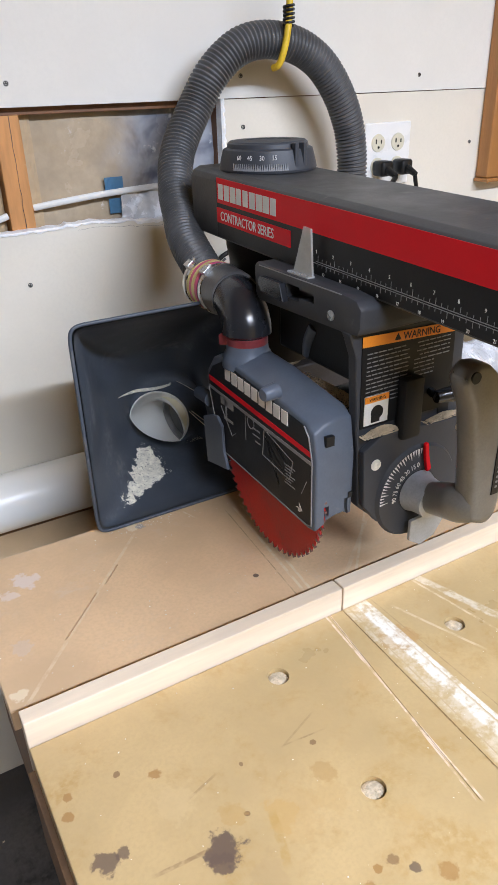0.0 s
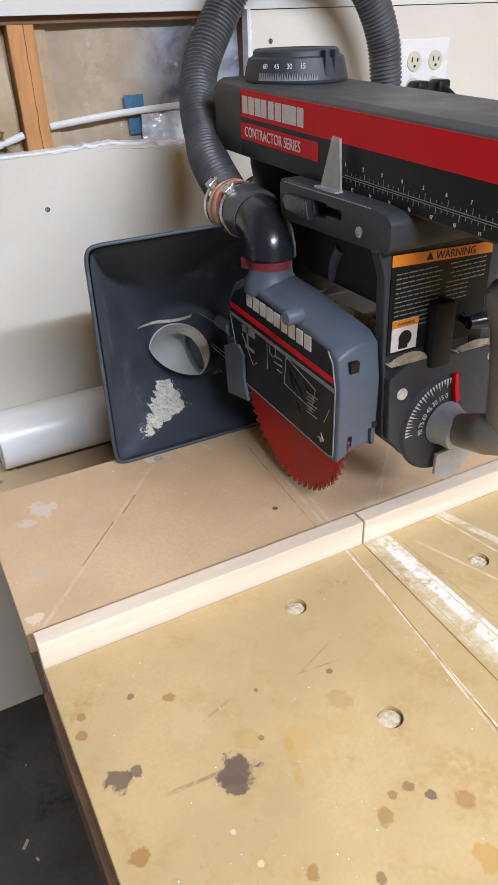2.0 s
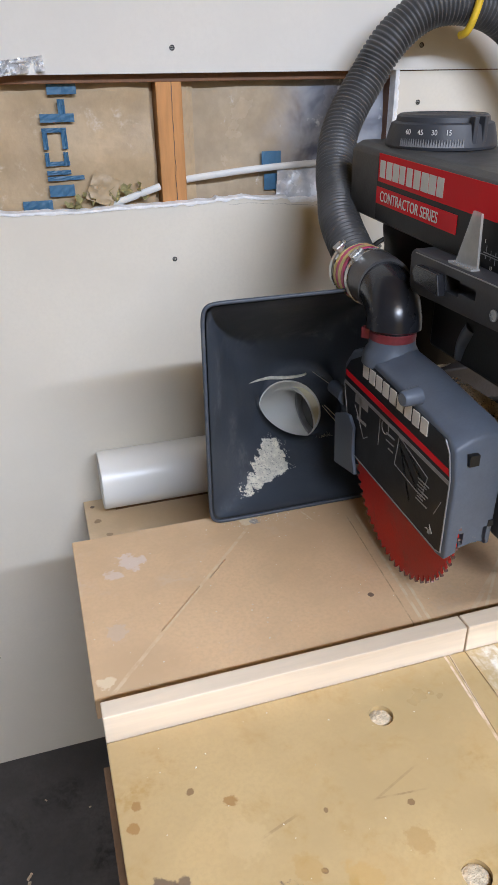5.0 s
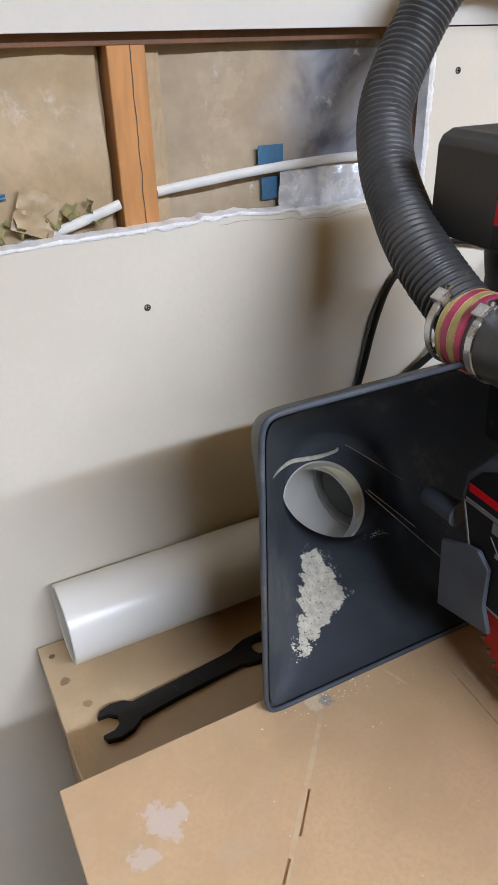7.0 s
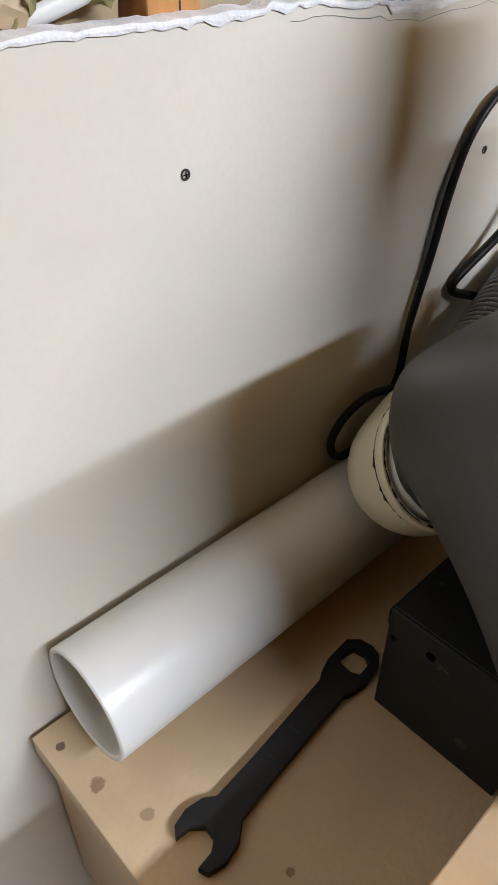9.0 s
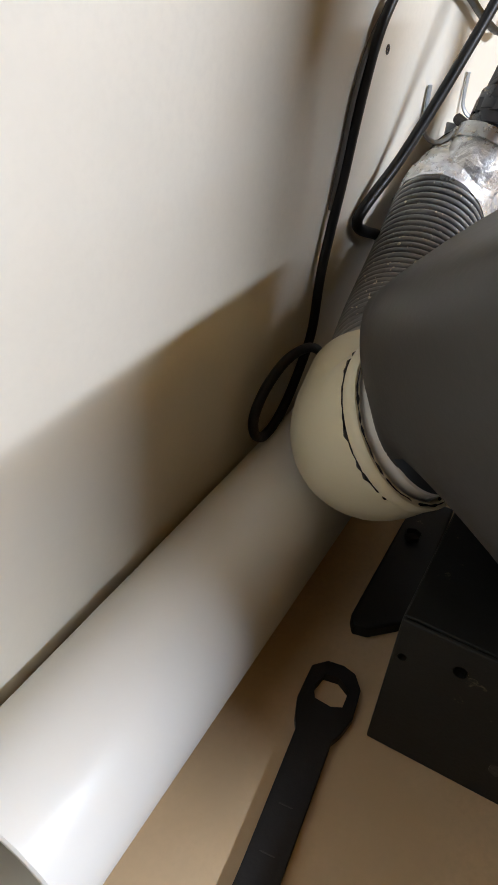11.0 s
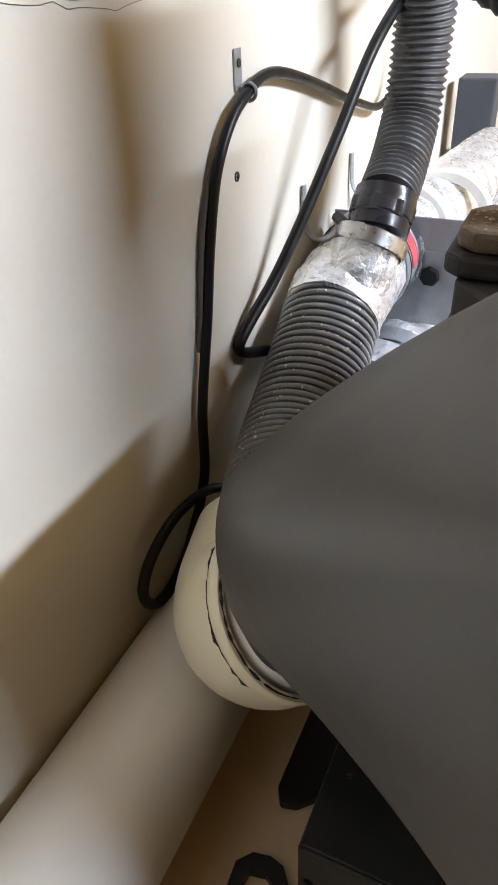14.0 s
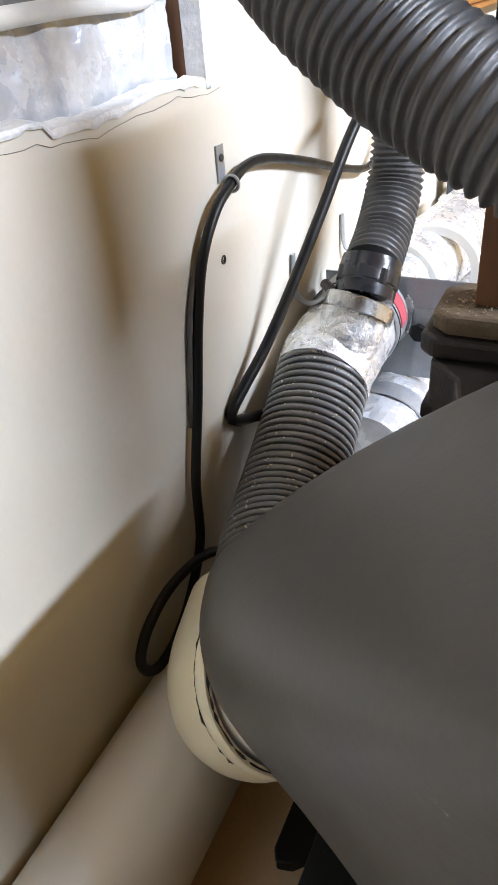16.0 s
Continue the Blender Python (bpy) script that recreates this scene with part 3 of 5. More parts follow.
# the blue printing on the paper, as plain shapes
for rects in ([(0.236, 1.375, 0.283, 1.386), (0.262, 1.386, 0.272, 1.404)], [(0.236, 1.340, 0.243, 1.368), (0.262, 1.340, 0.270, 1.368), (0.236, 1.362, 0.27, 1.368)],
              [(0.236, 1.318, 0.27, 1.324), (0.236, 1.318, 0.242, 1.336), (0.262, 1.318, 0.269, 1.336)], [(0.236, 1.298, 0.288, 1.304), (0.236, 1.306, 0.27, 1.312)],
              [(0.236, 1.276, 0.272, 1.292)], [(0.196, 1.256, 0.238, 1.272)], [(0.25, 1.41, 0.29, 1.432)]):
    part("print_mark", join(*[crumpled(a, c, b, d, WALL + 0.0215, 0.0025, 14, 3, 8, 4) for a, b, c, d in rects]), M_BLUE, kraft, "blue printed block")
poly = tagged(part("insulation", crumpled(0.44, 0.768, 1.15, 1.47, WALL + 0.032, 0.004, 16, 9, 60), M_PLASTIC, smooth=60), "tan insulation paper turning to smeared silver film", "insulation", kind="structure")
part("strip", crumpled(0.4385, 0.456, 1.2, 1.46, WALL + 0.028, 0.0015, 20, 5, 6, 20), M_KRAFT, poly, "bare kraft paper strip along the stud")
part("print_mark", crumpled(0.566, 0.598, 1.268, 1.292, WALL + 0.0255, 0.001, 14, 3, 8, 4), M_BLUE, poly, "blue printed block")
part("print_mark", crumpled(0.562, 0.594, 1.302, 1.325, WALL + 0.0255, 0.001, 14, 3, 8, 4), M_BLUE, poly, "blue printed block")
tagged(part("insulation", crumpled(0.585, 0.762, 1.2, 1.305, WALL + 0.019, 0.005, 45, 21, 50, 24), M_FILM, smooth=50), "loose crinkled silver film hanging in the opening", "insulation", kind="structure")

cable = smooth_path([(0.29, WALL + 0.03, 1.250), (0.333, WALL + 0.022, 1.263), (0.384, WALL + 0.017, 1.279), (0.412, WALL + 0.020, 1.2865), (0.439, WALL + 0.018, 1.291), (0.50, WALL + 0.014, 1.2975), (0.56, WALL + 0.014, 1.302), (0.65, WALL + 0.013, 1.306), (0.72, WALL + 0.014, 1.306), (0.768, WALL + 0.03, 1.310)], 0.006)
cable = [p for p in cable if not 0.3995 < p.x < 0.4385]
left_run, right_run = [p for p in cable if p.x < 0.42], [p for p in cable if p.x > 0.42]
wire = part("electrical_cable", join(sweep(left_run, 0.0050, 10, flat=0.55), sweep(right_run, 0.0050, 10, flat=0.55)), M_ROMEX, smooth=50)
tagged(wire, "flat white electrical cable running through the studs", "cable")


def leaf(at, size, turn, seed):
    r = random.Random(seed)
    bm = bmesh.new()
    n = 14
    rim = []
    for k in range(n):
        a = 2 * math.pi * k / n
        rr = size * (0.55 + 0.45 * abs(math.cos(a * 2.5))) * r.uniform(0.8, 1.1)
        rim.append(bm.verts.new((rr * math.cos(a), size * 0.35 * math.sin(a * 3 + seed) * r.uniform(0.4, 1), rr * math.sin(a) * 0.8)))
    mid = bm.verts.new((0, -size * 0.2, 0))
    for k in range(n):
        bm.faces.new((mid, rim[k], rim[(k + 1) % n]))
    ob = part("dry_leaf", moved(bm, pose(*at, turn, turn * 2, turn * 3)), M_LEAF)
    return tagged(ob, "curled olive-brown dry leaf lodged on the drywall edge", "leaf", "leaves in the wall cavity")


for k, (x, z, s) in enumerate(((0.275, 1.266, 0.016), (0.292, 1.272, 0.014), (0.262, 1.264, 0.012), (0.330, 1.277, 0.013), (0.347, 1.282, 0.012), (0.366, 1.285, 0.010), (0.372, 1.270, 0.011), (0.318, 1.268, 0.012))):
    leaf((x, WALL + 0.016, z), s, 20 + 41 * k, k)
scrap = part("paper_scrap", moved(crumpled(-0.02, 0.02, -0.02, 0.022, 0, 0.006, 60, 2, 12, 12), pose(0.312, WALL + 0.014, 1.283, 0, 24, 0)), M_KRAFT, smooth=40)
tagged(scrap, "torn scrap of kraft paper standing in the cavity", "paper scrap")
foil_scrap = part("foil_scrap", moved(crumpled(-0.05, 0.045, -0.008, 0.01, 0, 0.012, 70, 6, 30, 8), pose(0.205, WALL - 0.008, 1.442, 0, -6, 0)), M_FOIL, smooth=30)
tagged(foil_scrap, "crumpled piece of aluminium foil tape stuck on the seam", "foil scrap")


def screw(x, z, r=0.0037, y=WALL):
    head = part("drywall_screw", lathe([(0.0012, 0), (0.0004, r * 0.55), (-0.0008, r * 0.7), (-0.0008, r), (0.003, r)], (x, y, z), (0, 1, 0), 14), M_SCREW)
    part("slot", join(box(x - r * 0.6, y - 0.0011, z - r * 0.13, x + r * 0.6, y - 0.0008, z + r * 0.13), box(x - r * 0.13, y - 0.0011, z - r * 0.6, x + r * 0.13, y - 0.0008, z + r * 0.6)), M_CORD, head)
    tagged(head, "sunken dark drywall screw head", "screw", "drywall screws")


for x, z in ((0.41, 1.177), (0.772, 1.1307), (1.30, 1.06), (1.357, 1.334), (0.812, 1.389), (0.36, 0.45), (0.02, 0.45), (1.36, 1.0)):
    screw(x, z)
for x, z in ((0.424, 1.465), (0.809, 1.467), (1.203, 1.461), (0.0, 1.47)):
    screw(x, z, y=WALL - 0.0015)

# lamp housings
for x0, x1, y in ((LAMP_X[0] - 0.02, LAMP_X[1] + 0.02, LAMP_Y), (-0.62, 1.92, -2.6)):
    fixture = thing("ceiling_light", ((x0 + x1) / 2, y, 2.75), "long white fluorescent shop light under the ceiling", "ceiling light", "shop lights")
    part("housing", prism([(y - 0.1, 2.53), (y - 0.05, 2.6), (y + 0.05, 2.6), (y + 0.1, 2.53)], "x", x0, x1), M_LAMP, fixture)
    for x in (x0 + 0.3, x1 - 0.3):
        part("rod", cyl((x, y, 2.595), (x, y, 2.75), 0.006, seg=8), M_STEEL, fixture)

# ---- saw table ----
TOP, REAR, BASE = 0.900, 0.895, 0.768
saw_table = thing("saw_table", (0.7, 0.5, FLOOR), "wooden workbench top with worn honey-coloured boards", "workbench")
front = part("front_board", box(0.196, 0.06, TOP - 0.028, 1.45, 0.655, TOP, 0.0012), M_FRONT, saw_table, "scratched and stained varnished board with saw kerfs")
holes = [cyl((x, y, TOP - 0.009), (x, y, TOP + 0.01), 0.0115, seg=28) for x, y in ((0.446, 0.607), (0.660, 0.568), (0.448, 0.453), (0.29, 0.25), (0.66, 0.3))]


def kerf(xa, ya, xb, yb, wide, deep, top):
    m = Matrix.Translation((xa, ya, top)) @ Matrix.Rotation(math.atan2(yb - ya, xb - xa), 4, "Z")
    return moved(box(0, -wide / 2, -deep, math.hypot(xb - xa, yb - ya), wide / 2, 0.01), m)


carve(front, join(*holes), kerf(0.5466, 0.656, 0.5184, 0.396, 0.0020, 0.0008, TOP), kerf(0.5656, 0.66, 0.5534, 0.36, 0.0014, 0.0008, TOP))
for x, y in ((0.446, 0.607), (0.660, 0.568), (0.448, 0.453)):
    plug = lathe([(0, 0.0112), (0.004, 0.0108), (0.0052, 0.008), (0.0058, 0.004), (0.0056, 0)], (x, y, TOP - 0.0088), (0, 0, 1), 24)
    for v in plug.verts:
        v.co.z += 0.0006 * noise.noise(v.co * 300)
    part("hole_plug", plug, M_DUST, saw_table, "rough chipboard at the bottom of a screw hole")
part("front_edge", box(0.190, 0.056, TOP - 0.135, 0.2045, 0.6545, TOP - 0.030, 0.001), M_EDGE, saw_table, "dark brown side apron")
rear = part("rear_board", box(0.191, 0.7115, REAR - 0.026, 1.45, 0.984, REAR, 0.0012), M_REAR, saw_table, "brown hardboard-topped board with diagonal saw kerfs")
carve(rear, kerf(0.2712, 0.7861, 0.3294, 0.8476, 0.0024, 0.003, REAR), kerf(0.345, 0.858, 0.372, 0.888, 0.0022, 0.003, REAR))
part("rear_edge", box(0.1985, 0.7120, BASE - 0.1, 0.2065, 0.93, REAR - 0.0275), M_EDGE, saw_table, "dark brown side apron")
part("base_board", box(0.218, 0.60, BASE - 0.022, 1.45, 1.284, BASE, 0.0012), M_BASE, saw_table, "lower plywood board behind the table")
part("side_panel", box(0.226, 0.10, FLOOR + 0.35, 0.244, 1.28, BASE - 0.024), M_REAR, saw_table, "brown plywood side panel")
for x, y in ((0.28, 0.16), (0.28, 1.2), (1.38, 0.16), (1.38, 1.2)):
    part("leg", box(x - 0.035, y - 0.035, FLOOR, x + 0.035, y + 0.035, BASE - 0.023), M_EDGE, saw_table)
for x0, x1 in ((0.196, 0.5665), (0.5685, 1.45)):
    board = part("fence_board", box(x0, 0.657, BASE + 0.002, x1, 0.6765, 0.9295, 0.0012), M_FENCE)
    tagged(board, "new pale pine fence board between the table boards", "fence board", "fence boards")
chips = [(rng.uniform(0.2, 0.75), rng.uniform(0.33, 0.655), TOP + 0.0002, rng.uniform(0.0002, 0.0007)) for k in range(170)]
chips += [(rng.uniform(0.2, 0.75), rng.uniform(0.69, 0.96), REAR + 0.0002, rng.uniform(0.0003, 0.0008)) for k in range(120)]
chips += [(rng.gauss(0.44, 0.03), rng.gauss(0.955, 0.006), REAR + 0.0003, rng.uniform(0.0003, 0.0010)) for k in range(60)]
chips = grains(chips)
tagged(part("wood_crumbs", chips, M_PALEDUST), "tiny pale wood crumbs scattered over the boards", "sawdust", kind="stuff")
# a curl of pale shaving on the rear board
tagged(part("wood_shaving", sweep(smooth_path([(0.470, 0.695, REAR + 0.002), (0.476, 0.697, REAR + 0.004), (0.482, 0.700, REAR + 0.0025)], 0.001), 0.0016, 6), M_PALEDUST), "small pale wood shaving on the rear board", "wood shaving")

litter = []
for k in range(44):
    x, y, w = rng.uniform(-0.35, 0.19), rng.uniform(0.0, 1.2), rng.uniform(0.002, 0.007)
    long = w * (rng.uniform(3, 6) if k % 14 == 0 else rng.uniform(0.6, 2.0))
    litter.append(moved(box(-long, -w / 2, 0, long, w / 2, rng.uniform(0.001, 0.003)), pose(x, y, FLOOR + 0.0003, 0, 0, rng.uniform(0, 180))))
tagged(part("floor_litter", join(*litter), M_DUST), "pale wood offcuts and chips scattered on the concrete floor", "wood chips", kind="stuff")

# ---- dust hood ----
hood = thing("dust_hood", (0.5035, 1.05, BASE), "slate-grey plastic dust collection hood open to the saw blade", "dust hood")


HOLE = Vector((0.5535, 1.1515, 0.9545))
OUT = Vector((0.10, 0.74, -0.665)).normalized()   # the way out of the slanting back
AWAY = Vector((0.974, 0.197, 0.111)).normalized()  # the way of the duct
# centre, half width, half height, squareness, lean: at the mouth, half way and at the slanting back
MOUTH = (0.5085, 0.967, 1.0485, 0.1335, 0.1505, 3.05, 0.0)
MIDDLE = (0.5271, 1.0731, 1.0061, 0.0892, 0.1117, 1.88, 0.427)
BACK = (0.5750, 1.1604, 0.9675, 0.0746, 0.0664, 0.59, 0.749)


def hood_ring(s, grow=0.0, n=72):
    """A rounded rectangle across the hood, which leans over and turns rounder towards the back."""
    a, b, c = 2 * (s - 0.5) * (s - 1), -4 * s * (s - 1), 2 * s * (s - 0.5)
    cx, cy, cz, hx, hu, square, lean = (a * p + b * q + c * r for p, q, r in zip(MOUTH, MIDDLE, BACK))
    power, pts = math.exp(square), []
    for k in range(n):
        e, q = math.cos(2 * math.pi * k / n), math.sin(2 * math.pi * k / n)
        u = (hu + grow) * math.copysign(abs(q) ** (2 / power), q)
        pts.append(Vector((cx + (hx + grow) * math.copysign(abs(e) ** (2 / power), e), cy + u * math.sin(lean) + grow * s * math.cos(lean), cz + u * math.cos(lean) - grow * s * math.sin(lean))))
    return pts


def hood_shell(grow):
    bm = bmesh.new()
    rings = [[bm.verts.new(p) for p in hood_ring(k / 12, grow)] for k in range(13)]
    n = len(rings[0])
    across = Vector((1, 0, 0)) - OUT * OUT.x
    across.normalize()
    up = OUT.cross(across)
    up = up if up.z > 0 else -up
    for mix in (0.5, 1.0):
        rim_pts = [HOLE + OUT * grow + (across * math.cos(2 * math.pi * k / n) + up * math.sin(2 * math.pi * k / n)) * 0.0505 for k in range(n)]
        rings.append([bm.verts.new(v.co.lerp(p, mix)) for v, p in zip(rings[12], rim_pts)])
    for a, b in zip(rings, rings[1:]):
        for k in range(n):
            bm.faces.new((a[k], a[(k + 1) % n], b[(k + 1) % n], b[k]))
    return bm


inner = hood_shell(-0.0040)
hood_tree = BVHTree.FromBMesh(inner)
part("inner_shell", inner, M_HOOD, hood, "dusty slate-blue inside", smooth=40)
outer = hood_shell(-0.0005)
outer_tree = BVHTree.FromBMesh(outer)
part("outer_shell", outer, M_HOOD_OUT, hood, "dull grey outside with pale specks", smooth=40)
rim_line = [p + Vector((0, -0.001, 0)) for p in hood_ring(0.0, 0.0004)]
rim = sweep(rim_line + rim_line[:1], 0.0026, 8, caps=False, start=(0, 1, 0))
part("rim", rim, M_HOOD, hood, "rolled rim", smooth=60)
part("outlet_ring", hollow(HOLE - OUT * 0.003, HOLE + OUT * 0.030, 0.0509, 0.0026), M_PVC, hood, "white pipe stub through the hood's back", smooth=40)


def on_hood(x, z, lift=0.0006):
    """Where a level line from the mouth meets the hood's inside."""
    hit = hood_tree.ray_cast(Vector((x, 0.968, z)), Vector((0, 1, 0)))[0]
    return (hit or Vector((x, 0.968, z))) - Vector((0, lift, 0))


slit = smooth_path([on_hood(0.487 + 0.0148 * k, 1.0105 - 0.0007 * k - 0.036 * (k / 9) * (1 - k / 9), 0.001) for k in range(10)], 0.003)
part("slit", sweep(slit, lambda s, a: 0.0004 + 0.0026 * math.sin(min(1.0, s / 0.150) * math.pi), 6), M_PALEDUST, hood, "pale torn slit above the outlet", smooth=60)
part("scratch", sweep(smooth_path([on_hood(0.603 + 0.004 * k, 0.957 + 0.002 * math.sin(k)) for k in range(5)], 0.004), 0.0007, 5), M_PALEDUST, hood, "thin pale scratch")
# the spill, seen from above
outline_pile = [(0.4932, 1.0987), (0.5117, 1.1056), (0.5183, 1.0949), (0.5154, 1.0672), (0.5164, 1.0479), (0.498, 1.0364), (0.484, 1.0319), (0.4646, 1.0186), (0.4329, 1.0019), (0.4292, 1.0047), (0.4515, 1.0329), (0.4702, 1.0619)]
stray_pile = [(0.582, 1.106), (0.594, 1.112), (0.606, 1.106), (0.608, 1.094), (0.594, 1.098)]



def inside(p, poly):
    hit = False
    for (xa, ya), (xb, yb) in zip(poly, poly[1:] + poly[:1]):
        if (ya > p[1]) != (yb > p[1]) and p[0] < (xb - xa) * (p[1] - ya) / (yb - ya) + xa:
            hit = not hit
    return hit


crumbs = []
for k in range(40000):
    x, y = rng.uniform(0.42, 0.62), rng.uniform(0.99, 1.12)
    p = (x + 0.007 * noise.noise((x * 90, y * 90, 3)) + 0.003 * noise.noise((x * 300, y * 300, 3)), y + 0.007 * noise.noise((x * 90, y * 90, 9)) + 0.003 * noise.noise((x * 300, y * 300, 9)))
    near = inside(p, outline_pile)
    if near or (inside((0.485 + (p[0] - 0.485) * 0.80, 1.055 + (p[1] - 1.055) * 0.85), outline_pile) and rng.random() < 0.07) or (inside(p, stray_pile) and rng.random() < 0.35):
        hit = hood_tree.ray_cast(Vector((x, y, 0.965)), Vector((0, 0, -1)))[0]
        if hit:
            crumbs.append((x, y, hit.z + 0.0004 + (0.0016 if near else 0.0002) * rng.random(), rng.uniform(0.0006, 0.0014) if near else rng.uniform(0.0003, 0.0008)))
pile = grains(crumbs)
tagged(part("sawdust_pile", pile, M_PALEDUST), "pale sawdust spilled below the hood's outlet", "sawdust", kind="stuff")

stand = part("hood_support", box(0.450, 1.0, BASE, 0.66, 1.1145, 0.8885, 0.0015), M_BLACKSTEEL)
carve(stand, cyl((0.44, 1.075, 0.8675), (0.47, 1.075, 0.8675), 0.0045, seg=14), cyl((0.44, 1.108, 0.858), (0.47, 1.108, 0.858), 0.003, seg=14))
part("bolt_head", lathe([(0, 0), (0, 0.0055), (-0.003, 0.006)], (0.4496, 1.035, 0.80), (-1, 0, 0), 6), M_IRON, stand)
part("top_flange", box(0.4520, 1.0, 0.8888, 0.66, 1.1135, 0.8908, 0.0006), M_BLACKSTEEL, stand)
tagged(stand, "black painted steel box frame under the dust hood", "frame")
bar = part("base_bracket", prism([(0.523, 1.1555), (0.526, 1.1440), (0.548, 1.1220), (0.556, 1.1205), (0.70, 1.1270), (0.70, 1.1600), (0.655, 1.1620), (0.532, 1.1610)], "z", BASE, BASE + 0.012, 0.002), M_BLACKSTEEL)
part("bolt_head", lathe([(0, 0), (0, 0.007), (-0.005, 0.0075)], (0.64, 1.148, BASE + 0.0125), (0, 0, -1), 6), M_IRON, bar)
tagged(bar, "flat black steel bracket lying on the base board", "bracket")

# ---- pipes and ducts behind the hood ----
PIPE_Y, PIPE_Z, PIPE_R = 1.2402, BASE + 0.0629, 0.0492
cleat = part("wood_cleat", box(0.27, 1.240, BASE, 0.94, 1.268, BASE + 0.0137, 0.001), M_EDGE)
tagged(cleat, "dark wood strip under the white pipe", "wood strip")
pipe = part("drain_pipe", hollow((0.250, PIPE_Y, PIPE_Z), (0.95, PIPE_Y, PIPE_Z), PIPE_R, 0.005, 64), M_PVC, smooth=40)
tagged(pipe, "white plastic pipe lying along the wall on the base board", "pipe")

R_E = 0.0572
duct_elbow = thing("duct_elbow", (0.57, 1.19, 0.90), "cream plastic elbow joining the hood to the duct", "pipe elbow")
CORNER = Vector((0.5569, 1.1845, 0.9175))
turn_a, turn_b = CORNER - (CORNER - HOLE).normalized() * 0.020, CORNER + AWAY * 0.030
arc = [HOLE + OUT * 0.007, HOLE + OUT * 0.014, turn_a]
for k in range(1, 13):
    u = k / 12
    arc.append(turn_a * (1 - u) ** 2 + CORNER * (2 * u * (1 - u)) + turn_b * u * u)
arc.append(CORNER + AWAY * 0.060)
part("bend", sweep(arc, R_E, 48, caps=False), M_CREAM, duct_elbow, smooth=50)
part("lining", sweep(arc, R_E - 0.005, 48, caps=False), M_PVC, duct_elbow, "white inside of the elbow", smooth=50)
part("socket_rim", lathe([(0.0045, 0.0540), (0.0045, 0.0580), (0.006, 0.0592), (0.013, 0.0592), (0.0145, 0.0580), (0.016, 0.0545)], HOLE, OUT, 56), M_CREAM, duct_elbow, "thick socket rim", smooth=40)
across = (Vector((1, 0, 0)) - OUT * OUT.x).normalized()
upright = OUT.cross(across)
for along, radius, thick in ((0.0158, 0.0572, 0.0014), (0.0046, 0.0560, 0.0009)):
    seam_ring = [HOLE + OUT * (along + 0.0014 * noise.noise((a * 0.09, along * 900, 2)) + 0.0006 * noise.noise((a * 0.4, along * 700, 5))) + (across * math.cos(radians(a)) + upright * math.sin(radians(a))) * radius for a in range(0, 361, 4)]
    part("glue_line", sweep(seam_ring, lambda s, a: thick * (0.25 + 2.0 * abs(noise.noise((s * 150, thick * 5000, 1)))), 6, start=(0, 1, 0)), M_RUBBER, duct_elbow, "blackened joint line")
part("tape", hollow(CORNER + AWAY * 0.052, CORNER + AWAY * 0.082, 0.0492, 0.004), M_TAPE, duct_elbow, "grey duct tape wrap", smooth=40)

flex_path = smooth_path([CORNER + AWAY * 0.066, (0.668, 1.213, 0.9265), (0.715, 1.2235, 0.9330), (0.762, 1.2300, 0.9475), (0.810, 1.2355, 0.9680), (0.8555, 1.2400, 0.9910)], 0.0011)
flexible = thing("flexible_duct", (0.75, 1.23, 0.90), "black ribbed flexible duct flecked with white", "flexible duct")
part("tube", sweep(flex_path, 0.0418, 36), M_FLEX_GROOVE, flexible, "dusty grooves, coloured darker for the shade between the ribs", smooth=70)
RIB = 0.0078
coil, run = [], 0.0
for k in range(1, len(flex_path) - 1):
    way = (flex_path[k + 1] - flex_path[k - 1]).normalized()
    left = (Vector((0, 0, 1)) - way * way.z).normalized()
    fwd = way.cross(left)
    for j in range(6):
        a = 2 * math.pi * (run + 0.0011 * j / 6) / RIB
        coil.append(flex_path[k].lerp(flex_path[k + 1], j / 6) + (left * math.cos(a) + fwd * math.sin(a)) * 0.0432)
    run += 0.0011
ribs = sweep(coil, 0.0024, 8)
rib_tree = BVHTree.FromBMesh(ribs)
part("rib", ribs, M_FLEX, flexible, "black spiral rib flecked with white dust", smooth=70)


def settled(tree, spots, small, large, seed):
    """Flat irregular flecks lying where plumb lines first meet a surface."""
    rnd = random.Random(seed)
    bm = bmesh.new()
    for x, y in spots(rnd):
        at, n = tree.ray_cast(Vector((x, y, 2.0)), Vector((0, 0, -1)))[:2]
        if at is None:
            continue
        if n.z < 0:
            n = -n
        u = n.orthogonal().normalized()
        w = n.cross(u)
        size, turn, thin = rnd.uniform(small, large), rnd.uniform(0, 6.28), rnd.uniform(0.35, 0.9)
        low, high = [], []
        for k in range(6):
            a = k * math.pi / 3
            p, q = math.cos(a) * size * rnd.uniform(0.7, 1.1), math.sin(a) * size * thin
            d = u * (p * math.cos(turn) - q * math.sin(turn)) + w * (p * math.sin(turn) + q * math.cos(turn))
            low.append(bm.verts.new(at + d - n * 0.0002))
            high.append(bm.verts.new(at + d * 0.7 + n * 0.0005))
        bm.faces.new(high)
        for k in range(6):
            bm.faces.new((low[k], low[k - 5], high[k - 5], high[k]))
    return bm


flecks = settled(rib_tree, lambda rnd: [(rnd.uniform(0.65, 0.855), rnd.uniform(1.175, 1.262)) for _ in range(190)], 0.0006, 0.0019, 31)
tagged(part("dust_flecks", flecks, M_PALEDUST), "white dust flecks settled on the ribbed duct", "dust", kind="stuff")
